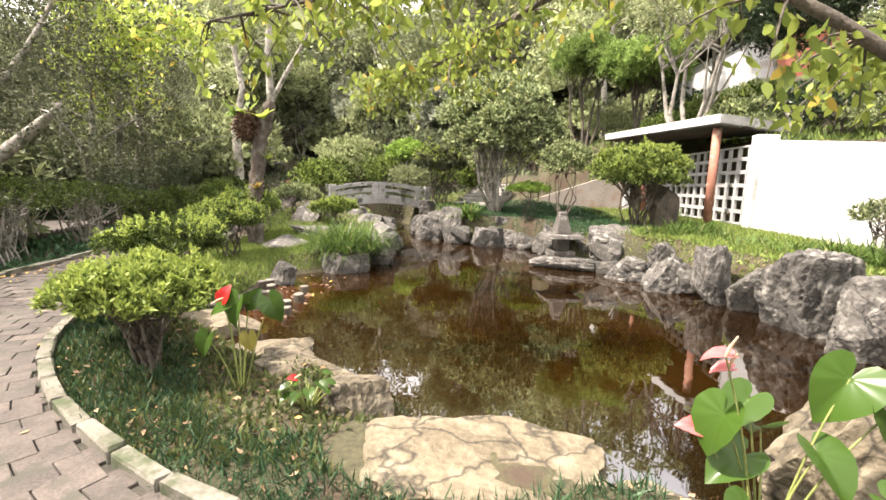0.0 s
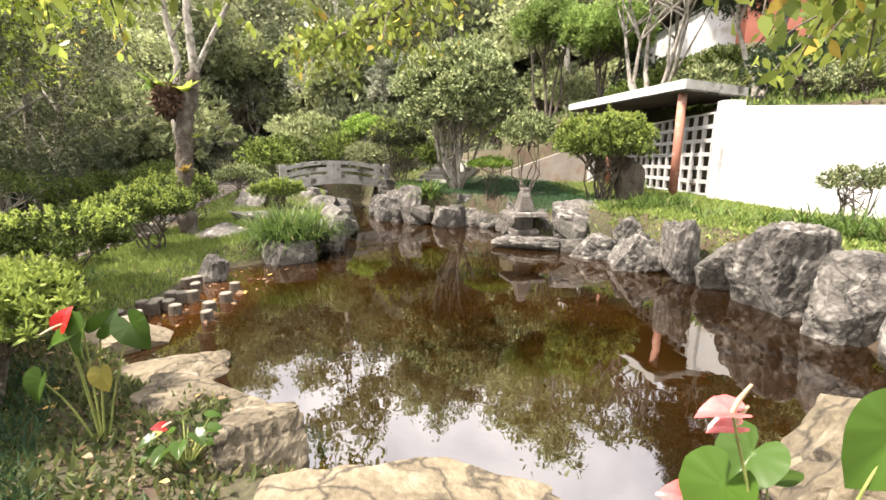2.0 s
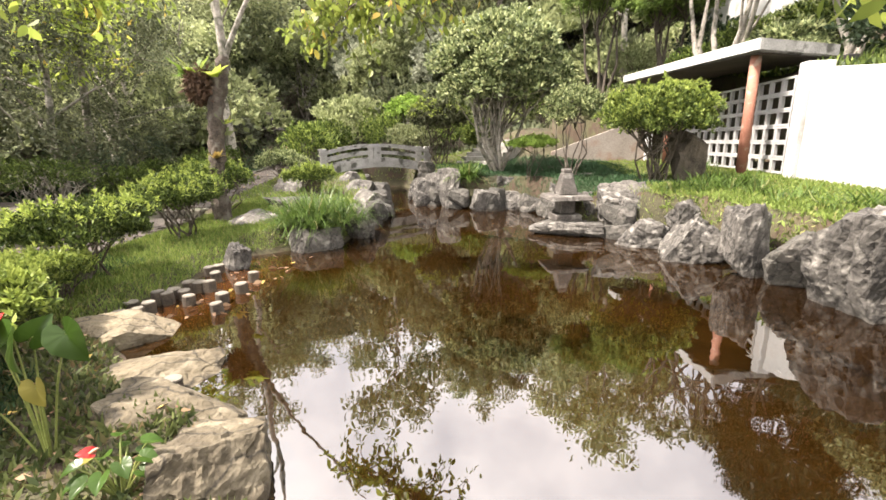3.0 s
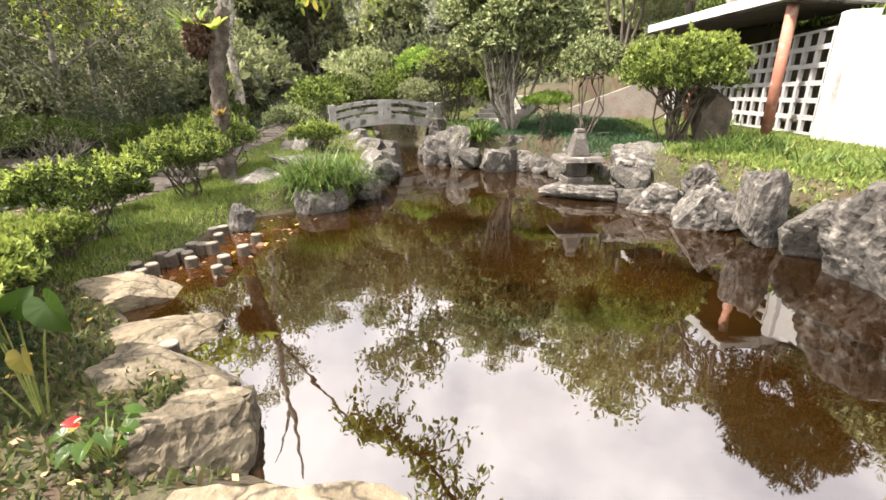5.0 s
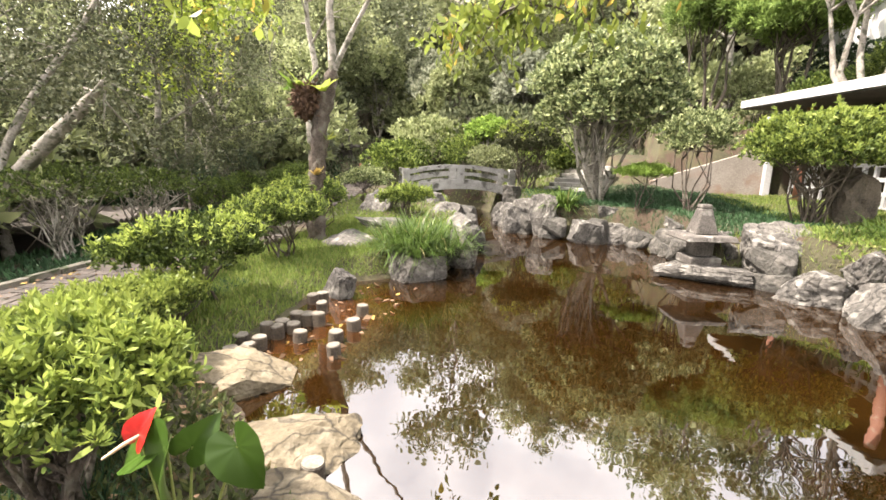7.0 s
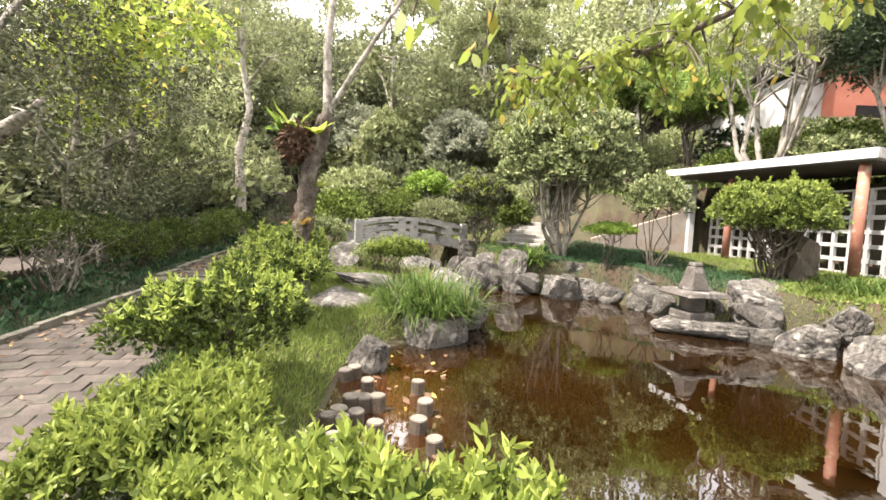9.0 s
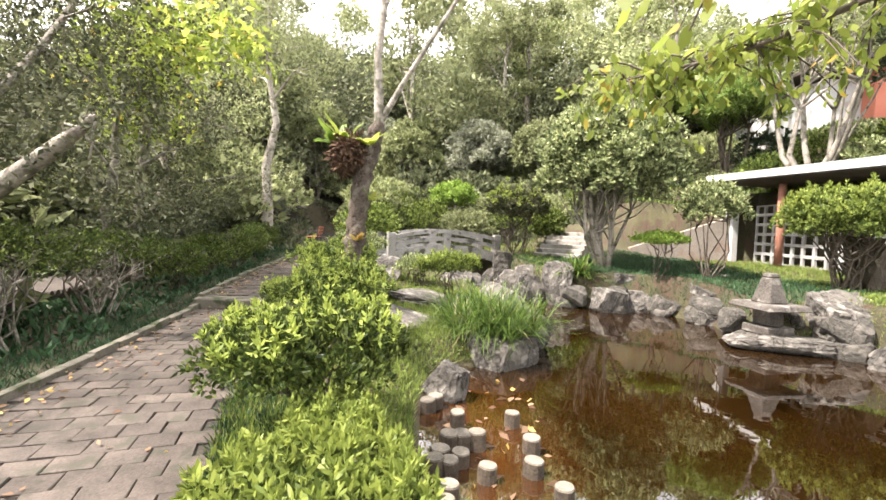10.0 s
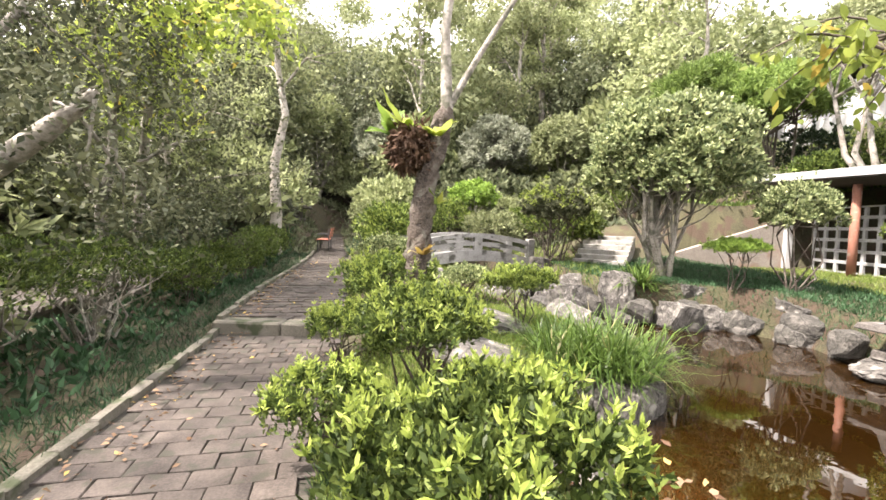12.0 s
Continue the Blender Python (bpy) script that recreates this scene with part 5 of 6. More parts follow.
limb_tree(-9.6, 7.2, -0.6, [([(0, 0, -0.3), (0.5, 0.3, 1.3), (1.2, 0.6, 2.1), (2.0, 0.8, 2.75), (2.45, 0.85, 3.1), (2.75, 0.9, 3.4)], [0.17, 0.15, 0.13, 0.11, 0.09, 0.04]), ([(0.5, 0.3, 1.3), (0.2, 1.2, 3.0), (0.6, 2.4, 4.8), (1.0, 3.0, 6.5)], [0.08, 0.065, 0.05, 0.015]), ([(0.3, 0.2, 0.8), (-0.3, -1.2, 2.6), (0.4, -2.4, 4.4)], [0.08, 0.06, 0.02])], 5, L_hedge, "leaning pale-barked tree over the hedge", 1500)
limb_tree(-10.2, 13.0, gz(-10.2, 13.0), [([(0, 0, -0.2), (0.1, 0.0, 2.4), (0.4, -0.1, 4.4), (1.0, -0.3, 5.6), (2.0, -0.8, 5.7)], [0.12, 0.10, 0.08, 0.05, 0.015])], 71, L_hang, "broad-leaved tree with bright green leaves over the path", 300, 0.2, 1.1)
for i, (x, y, H, sp, mt) in enumerate([(-9.6, 11.5, 6.5, 2.2, L_hedge), (-10.8, 14.5, 7.0, 2.4, L_hedge), (-11.3, 9.0, 6.5, 2.4, L_hedge), (-10.6, 4.8, 6.5, 2.4, L_hedge), (-9.8, 2.0, 6.5, 2.4, L_hedge), (-12.5, 17.5, 7.5, 2.5, L_forest)]):
    tree(x, y, gz(x, y) - 0.1, H, sp, 120 + i, mt, M_bark, 1500, 9, 0.085, 0.12, 0.2, "grey-green small-leaved tree behind the hedge", limbs=10, clump=0.45, lean=0.12)
tree(-9.9, 19.3, 0.3, 11, 2.2, 131, L_forest2, M_bark, 700, 8, 0.14, 0.2, 0.55, "tall pale-trunked tree beside the path", limbs=8)
for i, (x, y, H) in enumerate([(0.0, 30.5, 12), (1.4, 31.2, 12.5), (-0.6, 36, 13), (2.6, 34, 12)]):
    tree(x, y, gz(x, y) - 0.1, H, 2.0, 140 + i, L_forest2, M_bark, 600, 8, 0.2, 0.26, 0.6, "tall slender white-barked tree on the slope", limbs=7, lean=0.08)


# ---- bamboo ----
def build_bamboo():
    r = np.random.default_rng(8)
    M_culm = material("bamboo_culm", (0.16, 0.17, 0.11), (0.36, 0.36, 0.27), 0.6, 4, 30, 0.2, 0.01)
    z = gz(-1.2, 31.5)
    c = thing("bamboo_clump", pose(-1.2, 31.5, z), "clump of tall pale bamboo culms on the slope", "bamboo")
    for i in range(16):
        x, y = r.normal() * 0.75, r.normal() * 0.5
        lean = r.normal() * 0.5
        pts = [(x, y, -0.2), (x + lean * 0.3, y, 2.5), (x + lean, y, 6.5)]
        V, F = tube_np(pts, [0.06, 0.055, 0.03], 7)
        part("culm", mesh_np("culm", V, F, M_culm, True), None, c)
    C = np.stack([r.normal(size=260) * 1.0, r.normal(size=260) * 0.7, r.uniform(4.5, 7.5, 260)], 1)
    V, F = clumps_np(C, 7, 0.12, 0.2, 0.16, r, -0.3)
    part("foliage", mesh_np("foliage", V, F, L_forest2), None, c)


build_bamboo()


# ---- overhanging tree ----
def build_overhang():
    r = np.random.default_rng(17)
    t = thing("overhanging_tree", pose(4.5, 0.0, gz(4.5, 0.0)), "dark-barked tree with drooping leafy twigs over the pond", "tree", "garden trees")
    z0 = gz(4.5, 0.0)
    limbs = [([(0, 0, -0.2), (-0.1, 0.4, 1.0), (0.0, 2.2, 1.75 - z0), (-0.51, 3.3, 2.06 - z0), (-0.96, 3.38, 2.33 - z0), (-1.25, 3.39, 2.52 - z0), (-1.76, 3.42, 2.85 - z0), (-2.4, 4.2, 3.2), (-3.5, 4.8, 3.3), (-4.9, 5.2, 3.2)], [0.2, 0.16, 0.09, 0.052, 0.046, 0.042, 0.036, 0.03, 0.022, 0.01]),
             ([(-2.0, 3.8, 3.05), (-2.6, 5.2, 3.45), (-3.3, 6.3, 3.45), (-4.2, 7.2, 3.15), (-5.2, 7.4, 2.95)], [0.05, 0.04, 0.028, 0.01]),
             ([(-0.96, 3.38, 2.33 - z0), (-0.5, 4.0, 2.62 - z0), (0.1, 4.9, 2.65 - z0)], [0.05, 0.035, 0.012]),
             ([(-3.5, 4.8, 3.3), (-4.7, 4.4, 3.05), (-5.9, 4.2, 2.75)], [0.035, 0.02, 0.008]),
             ([(-0.1, 0.4, 1.3), (0.7, 1.2, 3.0), (0.6, 2.8, 4.6)], [0.12, 0.08, 0.03])]
    starts = []
    for pts, rad in limbs:
        P = resample3(pts, 20)
        V, F = tube_np(P, np.interp(np.linspace(0, 1, 20), np.linspace(0, 1, len(rad)), rad), 8)
        part("limb", mesh_np("limb", V, F, M_bark_dk, True), None, t)
        starts.append(P[10:] if pts[0][2] < 0 else P[4:])
    S = np.concatenate([*starts[:4], starts[1][6:], starts[1][6:]])
    LV, twigs = [], []
    for i in range(165):
        s = S[r.integers(len(S))]
        a = r.uniform(0, 2 * np.pi)
        R = r.uniform(0.2, 0.8)
        drop = r.uniform(-0.1, 0.62)
        e = s + np.array([np.cos(a) * R, np.sin(a) * R, -drop])
        m = (s + e) / 2 + np.array([0, 0, 0.15])
        P = resample3([s, m, e], 7)
        twigs.append(tube_np(P, np.linspace(0.013, 0.004, 7), 4))
        for q in P[2:]:
            k = 4
            pts = q + r.normal(size=(k, 3)) * 0.05
            LV.append((pts, dirs(k, r) * 0.7 + np.array([0, 0, -0.8])))
    V, F = merge_np(twigs)
    part("twig_mass", mesh_np("twig_mass", V, F, M_bark_dk), None, t, "thin dark drooping twigs")["kind"] = "stuff"
    V, F = leaves6_np(np.concatenate([p for p, _ in LV]), np.concatenate([d for _, d in LV]), 0.11, 0.48, r)
    part("leaf_mass", mesh_np("leaf_mass", V, F, L_hang), None, t, "hanging light green leaves")


build_overhang()


# ---- anthuriums ----
def heart_leaf(size, mat_name):
    """A heart-shaped blade round its stalk, creased along the midrib, its tip bent down."""
    angles = np.linspace(-math.pi, math.pi, 33)
    knots = np.radians([0, 12, 35, 70, 110, 140, 158, 172, 180])
    reach = np.interp(np.abs(angles), knots, [1.0, 0.84, 0.66, 0.55, 0.52, 0.52, 0.46, 0.26, 0.06])
    rings = 6
    V, F = [(0.0, 0.0, 0.0)], []
    for k in range(1, rings + 1):
        for a, d in zip(angles, reach):
            q = d * k / rings
            x, y = math.sin(a) * q, math.cos(a) * q
            z = 0.52 * abs(x) - 0.30 * max(y, 0) ** 2 - 0.18 * abs(x) ** 2 + 0.012 * math.sin(a * 9) * k / rings
            V.append((x * size, y * size, z * size))
    n = len(angles)
    for k in range(rings):
        for i in range(n - 1):
            if k == 0:
                F.append((0, 1 + i, 2 + i, 2 + i))
            else:
                b = 1 + (k - 1) * n + i
                F.append((b, b + n, b + n + 1, b + 1))
    tri = [f[:3] for f in F if f[2] == f[3]]
    quads = [f for f in F if f[2] != f[3]]
    me = bpy.data.meshes.new(mat_name)
    me.from_pydata(V, [], tri + quads)
    for p in me.polygons:
        p.use_smooth = True
    return me


def facing(p, tip, normal):
    """A matrix at p whose y axis runs along tip and whose z axis leans to normal."""
    y = Vector(tip).normalized()
    x = y.cross(Vector(normal)).normalized()
    z = x.cross(y)
    return Matrix(((x.x, y.x, z.x, p[0]), (x.y, y.y, z.y, p[1]), (x.z, y.z, z.z, p[2]), (0, 0, 0, 1)))


M_spathe_p = material("spathe_pink", (0.30, 0.05, 0.05), (0.44, 0.11, 0.10), 0.3, 8, 60, 0.1, 0.005)
M_spathe_r = material("spathe_red", (0.28, 0.008, 0.007), (0.42, 0.018, 0.014), 0.3, 8, 60, 0.1, 0.005)
M_spadix = material("spadix", (0.40, 0.28, 0.17), (0.52, 0.42, 0.28), 0.6, 20, 80, 0.3, 0.003)
M_stalk = material("stalk", (0.10, 0.14, 0.03), (0.24, 0.26, 0.08), 0.5, 8, 60, 0.1, 0.005)


def anthurium(x, y, leaves, flowers, spathe, label, old=()):
    z = gz(x, y)
    a = thing("anthurium", pose(x, y, z), label, "plant", "anthuriums")

    def stalk(p, r0):
        V, F = tube_np(resample3([(p[0] * 0.1, p[1] * 0.1, -0.03), (p[0] * 0.55, p[1] * 0.55, p[2] * 0.62), p], 7), np.linspace(r0, r0 * 0.7, 7), 6)
        part("stalk", mesh_np("stalk", V, F, M_stalk, True), None, a)
    for i, (lx, ly, lz, size, tip, normal) in enumerate(leaves):
        p = (lx - x, ly - y, lz - z)
        aged = i in old
        ob = part("leaf", heart_leaf(size * 0.56, "leaf"), L_yellow if aged else L_big, a, "yellowing old leaf" if aged else "")
        ob.matrix_basis = facing(p, tip, normal)
        stalk(p, 0.006)
    for lx, ly, lz, size, tip, normal in flowers:
        p = (lx - x, ly - y, lz - z)
        fl = part("flower", heart_leaf(size * 0.75, "flower"), spathe, a)
        fl.matrix_basis = facing(p, tip, normal)
        V, F = tube_np([(0, 0.0, 0.0), (0, -size * 0.1, size * 0.35), (0, -size * 0.3, size * 0.75)], [0.006, 0.007, 0.004], 6)
        part("spadix", mesh_np("spadix", V, F, M_spadix, True), None, fl)
        stalk(p, 0.005)


anthurium(2.32, 2.2,
          [(2.62, 2.26, 0.76, 0.42, (-0.55, -0.15, -0.8), (-0.35, -0.8, 0.5)), (2.13, 2.26, 0.56, 0.38, (-0.42, -0.05, -0.85), (-0.75, -0.35, 0.55)), (2.32, 2.42, 0.56, 0.34, (-0.6, -0.3, -0.45), (0.0, -0.35, 0.95)), (2.74, 2.2, 0.64, 0.38, (0.35, -0.2, -0.75), (0.1, -0.9, 0.4)), (2.25, 2.3, 0.34, 0.36, (-0.75, -0.3, -0.3), (-0.1, -0.4, 0.9)), (2.5, 2.2, 0.44, 0.36, (0.2, -0.8, -0.5), (0.1, -0.4, 0.9)), (2.7, 2.05, 0.32, 0.36, (0.5, -0.6, -0.3), (0.0, -0.4, 0.9)), (2.45, 2.5, 0.38, 0.38, (0.3, 0.8, -0.3), (0.0, 0.2, 0.95)), (2.15, 2.05, 0.26, 0.3, (-0.6, -0.7, -0.3), (0.0, -0.3, 0.9))],
          [(2.06, 2.18, 0.86, 0.125, (-0.95, 0.2, -0.05), (-0.1, -0.1, 1.0)), (2.10, 2.22, 0.79, 0.10, (-0.9, 0.1, -0.1), (0.0, -0.2, 1.0)), (2.08, 2.34, 0.44, 0.14, (-0.85, 0.1, 0.15), (-0.1, -0.5, 0.85))], M_spathe_p, "glossy green plant with pink waxy flowers among rocks")
anthurium(-0.70, 3.25,
          [(-0.68, 3.22, 0.66, 0.36, (-0.25, -0.15, -0.9), (-0.4, -0.85, 0.35)), (-0.48, 3.3, 0.66, 0.30, (0.45, -0.15, -0.7), (0.15, -0.85, 0.45)), (-0.78, 3.24, 0.62, 0.28, (-0.8, -0.1, -0.3), (0.0, -0.5, 0.85)), (-0.62, 3.26, 0.66, 0.22, (0.4, 0.2, 0.5), (0.5, -0.8, 0.2)), (-0.6, 3.2, 0.42, 0.2, (0.2, -0.2, -0.9), (0.2, -0.9, 0.2)), (-0.86, 3.12, 0.42, 0.26, (-0.3, -0.2, -0.85), (-0.2, -0.9, 0.3))],
          [(-0.79, 3.22, 0.69, 0.135, (0.35, 0.1, 0.85), (-0.1, -0.95, 0.25))], M_spathe_r, "glossy green plant with a red waxy flower", old=(4,))
anthurium(-0.12, 3.08, [(-0.12 + 0.14 * math.cos(k * 1.9), 3.08 + 0.13 * math.sin(k * 1.9), 0.10 + 0.03 * (k % 4), 0.13, (math.cos(k * 1.9), math.sin(k * 1.9), -0.25), (0.0, -0.1, 1.0)) for k in range(13)],
          [(-0.2, 3.05, 0.2, 0.07, (-0.5, -0.5, 0.3), (0.0, -0.6, 0.8))], M_spathe_r, "low leafy plant with a small red flower", old=(5,))


# ---- house on the upper slope ----
def build_house():
    M_red = material("red_render", (0.42, 0.13, 0.08), (0.56, 0.22, 0.15), 0.85, 1.5, 30, 0.2, 0.01)
    M_tile = material("roof_tile", (0.03, 0.025, 0.02), (0.085, 0.07, 0.058), 0.85, 3, 30, 0.4, 0.02)
    h = thing("house", pose(12.3, 22.0, 5.0, 0, 0, 0), "red and white rendered house on the upper slope", "house")
    part("wall", box_mesh(0.0, 0.0, -2.5, 1.5, 7.0, 3.2, bevel=0.02), M_white, h, "white rendered wall")
    part("wall", box_mesh(1.5, -0.6, -2.5, 9.0, 6.4, 3.6, bevel=0.02), M_red, h, "red rendered wall")
    part("roof", box_mesh(-0.5, -1.2, 3.6, 9.6, 7.4, 3.8, bevel=0.03), M_tile, h)
    for i in range(3):
        w = part("window", box_mesh(2.4 + i * 2.2, -0.64, 0.6, 3.6 + i * 2.2, -0.56, 2.0), M_dark, h)
        part("frame", box_mesh(2.3 + i * 2.2, -0.68, 0.5, 3.7 + i * 2.2, -0.645, 0.6), M_white, w)


build_house()


# ---- tile-roofed shed below the hedge ----
def build_shed():
    M_tile = bpy.data.materials["roof_tile"]
    M_grey = material("shed_wall", (0.05, 0.046, 0.04), (0.12, 0.11, 0.095), 0.9, 2, 30, 0.3, 0.01)
    s = thing("shed", pose(-13.2, 11.5, -1.6, 0, 0, 14), "low grey shed with a ribbed tile roof below the hedge", "shed")
    part("wall", box_mesh(-1.6, -2.2, -0.3, 1.6, 2.2, 1.35, bevel=0.02), M_grey, s)
    rf = part("roof", box_mesh(-2.0, -2.6, 1.36, 2.0, 2.6, 1.44, bevel=0.01), M_tile, s)
    for i in range(26):
        bm = bmesh.new()
        bmesh.ops.create_cone(bm, cap_ends=True, segments=8, radius1=0.07, radius2=0.07, depth=4.0)
        bmesh.ops.rotate(bm, verts=bm.verts, cent=(0, 0, 0), matrix=Matrix.Rotation(radians(90), 3, "Y"))
        bmesh.ops.translate(bm, verts=bm.verts, vec=(0, -2.5 + i * 0.2, 1.45))
        part("tile_rib", bm, M_tile, rf)


build_shed()


# ---- wood behind the garden ----
specs = [(6.8, 2.4, L_forest, M_bark, 0.2), (8.2, 2.5, L_forest2, M_bark, 0.2), (6.4, 2.4, L_forest, M_bark_dk, 0.2), (9.0, 2.3, L_forest2, M_bark, 0.19)]
LAB = ["grey-green broadleaf tree of the wooded slope", "tall pale-trunked tree with light green crown", "dark evergreen tree among the wood", "tall slender grey-barked tree of the wood"]
r0 = np.random.default_rng(99)
spots = []
for y in np.arange(24.5, 58, 4.3):
    for x in np.arange(-28, 36, 4.5):
        xx, yy = x + r0.normal() * 1.0, y + r0.normal() * 1.0
        if seg_dist(np.array([xx]), np.array([yy]), PATH_POLY)[0] < 2.0 or (-7.5 < xx < 4 and yy < 27.5):
            continue
        if 9 < xx < 24 and yy < 32:
            continue
        spots.append((xx, yy))
for y in np.arange(-2, 23, 3.4):
    for x in np.arange(-24.5, -13.5, 3.6):
        xx, yy = x + r0.normal() * 0.7, y + r0.normal() * 0.7
        if (abs(xx + 13.2) < 3 and abs(yy - 11.5) < 3.6) or (xx > -17 and yy > 14):
            continue
        spots.append((xx, yy))
# behind the walker and on the right, to close the place
# mostly unseen trees, added to shape the light and the reflections
for a in np.arange(150, 400, 11):
    d = r0.uniform(16, 20)
    spots.append((1 + d * math.cos(radians(a)), -2 + d * math.sin(radians(a)) * 0.9))
protos = {}
for x, y in spots:
    tall = y > 27 and x < 1 and (x < -3 or y > 36)
    k = int(r0.integers(4))
    H, sp, mt, bk, lf = specs[k]
    v = (k, int(r0.integers(2)))
    z = gz(x, y) - 0.1
    if v not in protos:
        protos[v] = tree(x, y, z, H, sp, 200 + k * 7 + v[1], mt, bk, 620, 7, lf * 1.25, 0.14, 0.2 if k in (0, 2) else 0.32, LAB[k], limbs=9, clump=0.42)
    else:
        s = r0.uniform(1.15, 1.6) if tall else r0.uniform(0.8, 1.25)
        m = pose(x, y, z, 0, 0, r0.uniform(0, 360)) @ Matrix.Diagonal((s, s, s * r0.uniform(0.9, 1.15), 1))
        copy_thing(protos[v], m).matrix_basis = m
# low growth under the wood
bush = None
for i in range(190):
    if i < 95:
        x, y = r0.uniform(-14, 10), r0.uniform(24.5, 40)
    elif i < 130:
        x, y = r0.uniform(4, 16), r0.uniform(29, 38)
    else:
        x, y = r0.uniform(-19, -11), r0.uniform(0, 26)
    s = r0.uniform(1.0, 1.6) if i < 95 and y < 28 else r0.uniform(1.4, 2.6)
    if seg_dist(np.array([x]), np.array([y]), PATH_POLY)[0] < 1.5 * s or inside(np.array([x]), np.array([y]), PATH_POLY)[0] or (abs(x + 13.2) < 3.6 and abs(y - 11.5) < 4.2) or (11 < x and 20 < y < 30):
        continue
    k = i % 3
    if bush is None:
        bush = {}
    if k not in bush:
        bush[k] = shrub(x, y, gz(x, y) + 1.6, 1.3, 1.3, 300 + k, (L_forest2, L_forest2, L_forest)[k], 330, 7, 0.18, "dense leafy undergrowth bush of the wood", group="undergrowth", name="bush")
    else:
        m = pose(x, y, gz(x, y) - 0.05, 0, 0, r0.uniform(0, 360)) @ Matrix.Scale(s, 4)
        copy_thing(bush[k], m).matrix_basis = m


# ---- grass, moss, fallen leaves ----
def scatter(name, count, x0, x1, y0, y1, test, size, width, mat, label, seed, up=2.0, lean=0.0):
    r = np.random.default_rng(seed)
    X, Y = r.uniform(x0, x1, count), r.uniform(y0, y1, count)
    k = test(X, Y)
    X, Y = X[k], Y[k]
    Z = ground_z(X, Y)
    P = np.stack([X, Y, Z - 0.01], 1)
    V, F = leaves_np(P, dirs(len(P), r, up), size, width, r, 0.1, 0.5)
    ob = new(name, mesh_np(name, V, F, mat))
    return tagged(ob, label, "grass", kind="stuff")


def off_path(X, Y):
    slab = ((X - 0.92) / 0.8) ** 2 + ((Y - 2.7) / 0.42) ** 2 < 1
    return ~slab & ~inside(X, Y, PATH_POLY) & ~inside(X, Y, POND) & (seg_dist(X, Y, POND) > 0.08)


def patchy(X, Y):
    return np.sin(X * 1.9 + 2 * np.sin(Y * 0.8)) + np.sin(Y * 2.3 + X) > -1.5


scatter("lawn_grass", 80000, -4.6, -1.2, 4.9, 12, off_path, 0.085, 0.12, M_lawn, "short bright lawn grass on the pond bank", 1)
scatter("bank_cover", 34000, 4.4, 8.0, 4.8, 11.8, lambda X, Y: off_path(X, Y) & ~inside(X, Y, EAST), 0.075, 0.34, M_lawn, "lime green ground cover behind the rocks", 12, 1.2)
scatter("bank_grass", 62000, 2.2, 9.0, 7.0, 17.2, lambda X, Y: off_path(X, Y) & ((X > 4.6) | (Y < 10.6)) & ~inside(X, Y, EAST) & patchy(X, Y), 0.10, 0.1, M_lawn, "bright ground cover on the pavilion bank", 2)
scatter("bank_moss", 52000, -0.8, 5.0, 10.6, 17.8, lambda X, Y: off_path(X, Y) & ~inside(X, Y, EAST), 0.09, 0.14, M_mondo, "dark green ground cover below the camellia", 3)
scatter("mondo_inner", 110000, -4.6, 2.0, 1.9, 7, lambda X, Y: off_path(X, Y) & (seg_dist(X, Y, IN_C[::6], False) < 0.7 + 0.25 * np.sin(X * 3)), 0.10, 0.07, M_mondo, "dark mondo grass edging inside the kerb", 4, 1.3)
scatter("bed_cover", 20000, -2.8, 0.4, 2.4, 5.3, off_path, 0.07, 0.3, L_bed, "sparse low green ground cover in the bed", 5, 1.0)
scatter("mondo_outer", 60000, -10.5, -5.0, 2, 20, lambda X, Y: off_path(X, Y) & (seg_dist(X, Y, OUT_C[::6], False) < 1.3) & (X < -5.2), 0.12, 0.08, M_mondo, "dark mondo grass along the hedge side", 6, 1.2)
scatter("bridge_bank_cover", 30000, -6.0, 0.5, 11.5, 24, lambda X, Y: off_path(X, Y), 0.10, 0.2, M_lawn, "low green planting round the bridge", 7)
scatter("terrace_cover", 30000, 3.5, 13, 6, 24, lambda X, Y: inside(X, Y, EAST), 0.16, 0.3, L_azalea, "leafy ground cover on the upper terrace", 8)
scatter("wood_floor_cover", 50000, -24, 10, 20, 45, lambda X, Y: off_path(X, Y) & ~inside(X, Y, EAST), 0.28, 0.35, L_forest, "leafy undergrowth on the wooded slope", 9, 1.0)
scatter("slope_cover", 40000, -18, -7.4, 0, 24, lambda X, Y: off_path(X, Y) & (seg_dist(X, Y, OUT_C[::6], False) > 0.9), 0.16, 0.3, M_mondo, "leafy undergrowth below the hedge", 10, 1.0)

M_fallen = leaf_material("fallen_leaves", (0.11, 0.06, 0.03), (0.30, 0.20, 0.10), (0.50, 0.36, 0.06), 0.2, 0.7, 0.1)


def fallen(name, count, x0, x1, y0, y1, test, zf, label, seed, size=0.07):
    r = np.random.default_rng(seed)
    X, Y = r.uniform(x0, x1, count), r.uniform(y0, y1, count)
    k = test(X, Y)
    X, Y = X[k], Y[k]
    P = np.stack([X, Y, zf(X, Y) + 0.012], 1)
    D = dirs(len(P), r)
    D[:, 2] *= 0.12
    V, F = leaves_np(P, D, size, 0.5, r, 0.15, 0.5)
    V[:, 2] = np.maximum(V[:, 2], np.repeat(P[:, 2], 4) - 0.004)
    return tagged(new(name, mesh_np(name, V, F, M_fallen)), label, "leaves", kind="stuff")


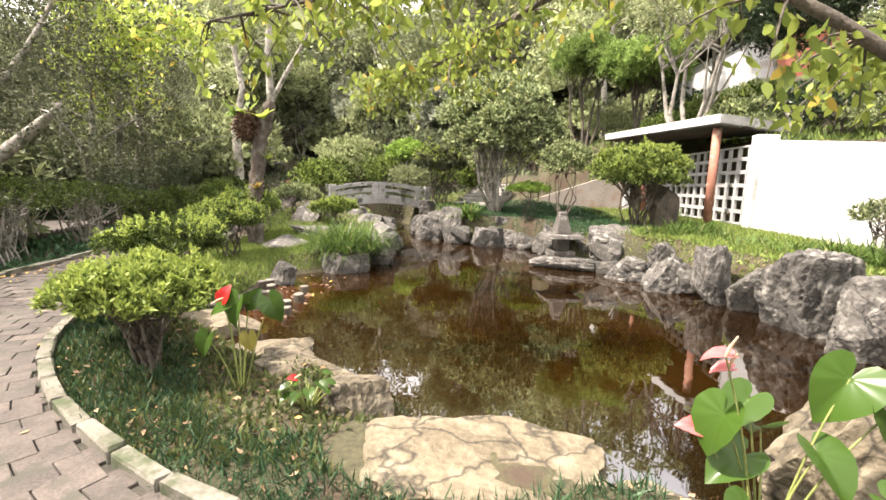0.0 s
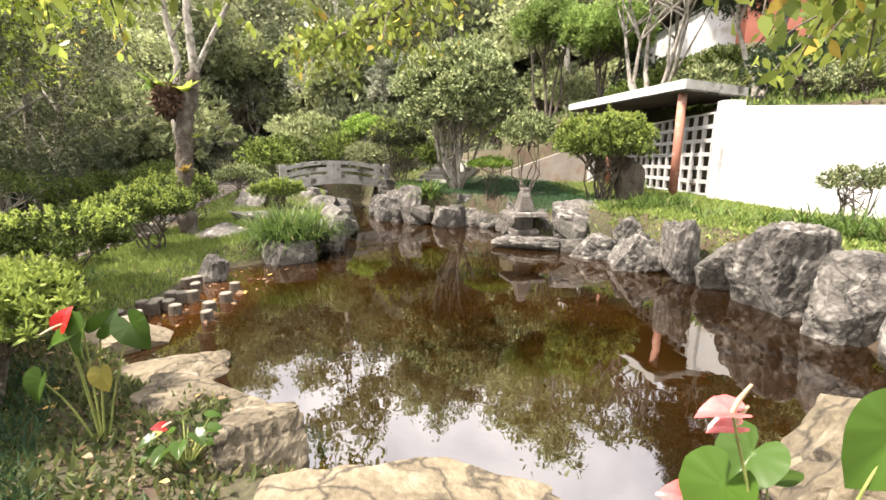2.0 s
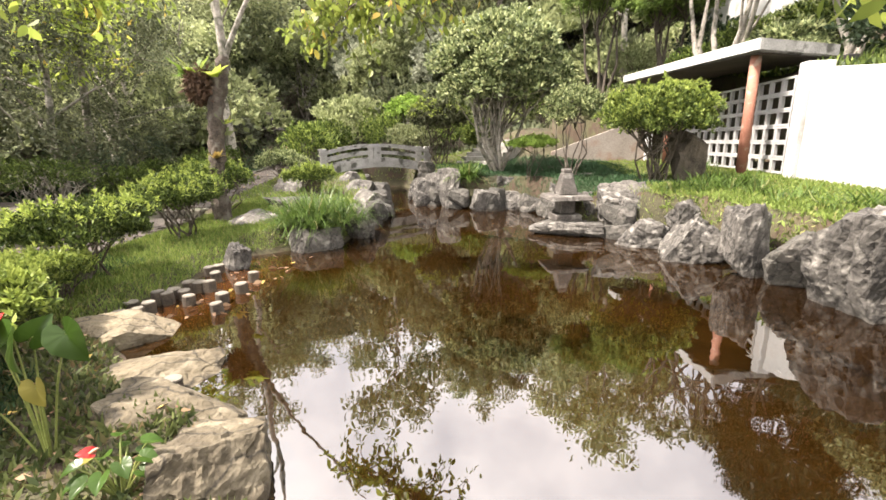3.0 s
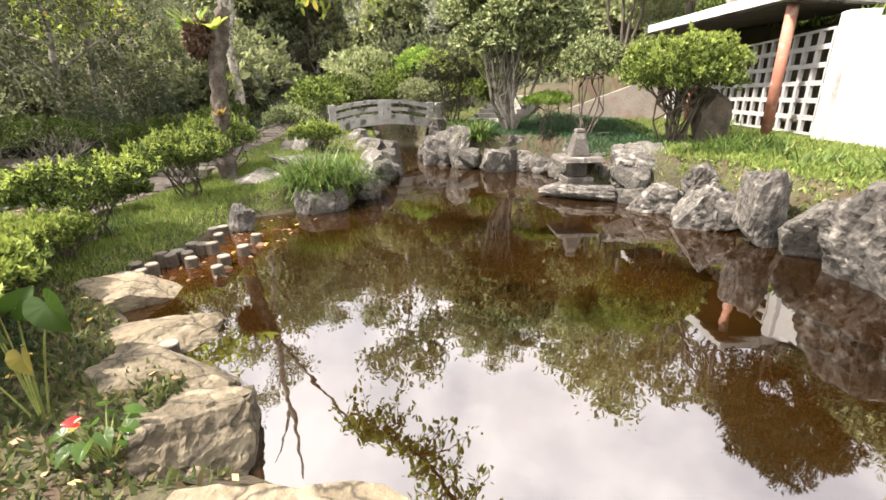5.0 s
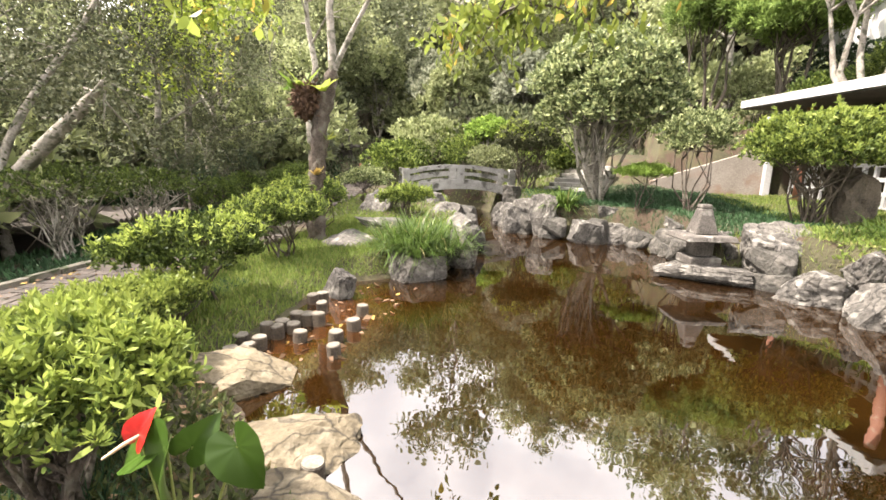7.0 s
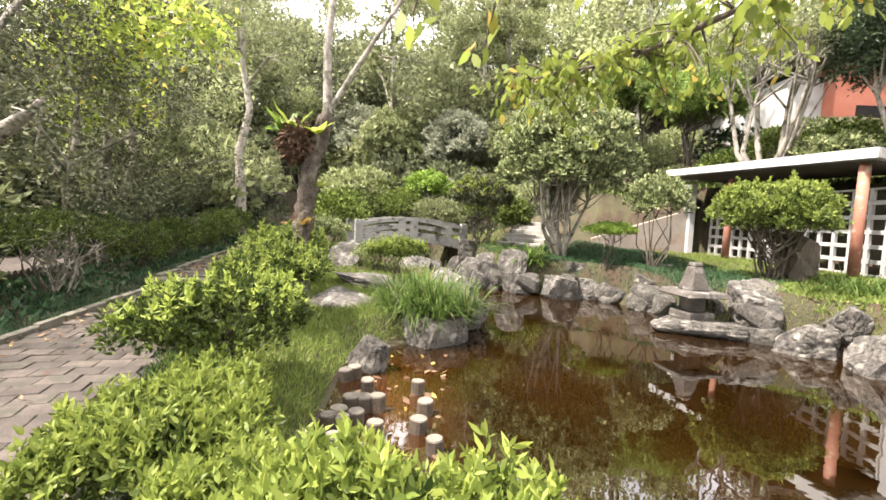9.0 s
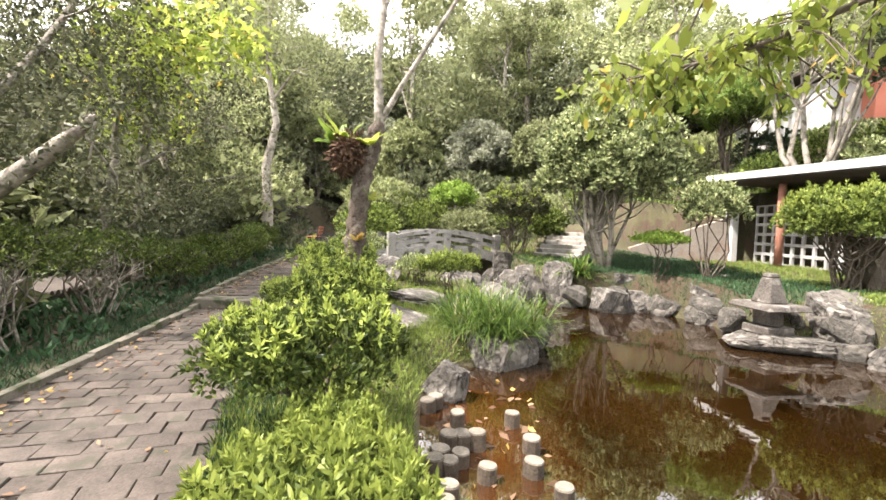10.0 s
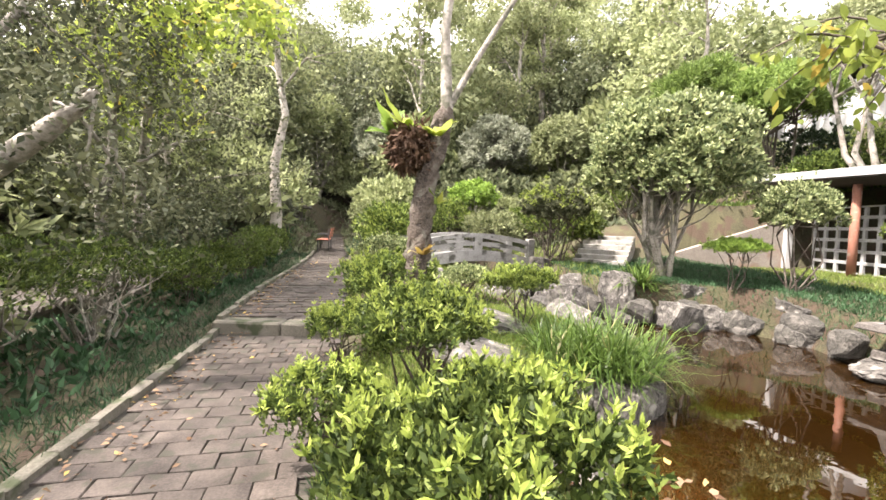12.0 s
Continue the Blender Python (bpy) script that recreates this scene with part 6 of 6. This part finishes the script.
fallen("leaf_litter_path", 15000, -8, 1.5, 0, 18, lambda X, Y: inside(X, Y, PATH_POLY) & ((seg_dist(X, Y, OUT_C[::6], False) < 0.5) | (np.random.default_rng(3).random(X.shape) < 0.06)), lambda X, Y: path_z(X, Y) + 0.004, "dry brown and yellow leaves fallen on the path", 1, 0.055)
fallen("leaf_litter_bed", 700, -2.6, 3.2, 2.2, 5.0, off_path, lambda X, Y: ground_z(X, Y) + 0.02, "dry brown leaves fallen in the planting bed", 2, 0.05)
fallen("leaf_litter_water", 70, -2.3, -1.2, 5.4, 8.2, lambda X, Y: inside(X, Y, POND) & (X < -1.45), lambda X, Y: X * 0 + WATER - 0.006, "yellow leaves floating in the shallow water", 3, 0.11)


# ---- pavers ----
def build_pavers():
    meshes = []
    for i in range(4):
        bm = box_mesh(-0.1335, -0.101, -0.04, 0.1335, 0.101, 0.0, bevel=0.006)
        for v in bm.verts:
            v.co += Vector((random.uniform(-0.005, 0.005), random.uniform(-0.005, 0.005), random.uniform(-0.004, 0.004) if v.co.z > -0.02 else 0))
        me = bpy.data.meshes.new("brick")
        bm.to_mesh(me)
        bm.free()
        me.materials.append(M_brick)
        meshes.append(me)
    near, rest = [], []
    for ri, (c, t, w) in enumerate(lane_points(0.21)):
        if c[1] > 27:
            break
        n = np.array([-t[1], t[0]])
        ang = math.degrees(math.atan2(t[1], t[0])) - 90
        k = int((w - 0.02) / 0.137)
        off = 0.137 if ri % 2 else 0.0
        u = -w + 0.1 + off
        while u < w - 0.1:
            p = c + n * u
            y = p[1]
            if not (10.3 < y < 10.85):
                m = pose(p[0], p[1], float(path_z(p[0], p[1])) + random.uniform(-0.004, 0.004), random.uniform(-0.7, 0.7), random.uniform(-0.7, 0.7), ang + random.uniform(-1.5, 1.5))
                (near if 3.2 < y < 10.3 and p[0] < -2.4 else rest).append((m, (ri + len(near)) % 4))
            u += 0.274
    random.shuffle(near)
    for m, i in near[:300]:
        ob = new("brick", meshes[i])
        ob.parent = path_ob
        ob.matrix_basis = m
    rest += near[300:]
    Vs, Fs = [], {}
    V0 = [np.array([v.co for v in me.vertices]) for me in meshes]
    bm_faces = [[tuple(f.vertices) for f in me.polygons] for me in meshes]
    verts, faces, o = [], [], 0
    for m, i in rest:
        R = np.array(m)
        verts.append(V0[i] @ R[:3, :3].T + R[:3, 3])
        faces += [tuple(q + o for q in f) for f in bm_faces[i]]
        o += len(V0[i])
    me = bpy.data.meshes.new("pavers")
    me.from_pydata(np.concatenate(verts).tolist(), [], faces)
    me.materials.append(M_paver_rest)
    ob = new("paver_field", me)
    ob.parent = path_ob
    tagged(ob, "worn brown brick pavers", kind="stuff")


def island_varied(src, name, amount):
    """The same material, varied piece by piece within one mesh."""
    m = src.copy()
    m.name = name
    nt = m.node_tree
    geo = nt.nodes.new("ShaderNodeNewGeometry")
    for n in nt.nodes:
        if n.bl_idname == "ShaderNodeMapRange":
            nt.links.new(geo.outputs["Random Per Island"], n.inputs[0])
    return m


M_paver_rest = island_varied(M_brick, "paver_joined", 0.2)
build_pavers()
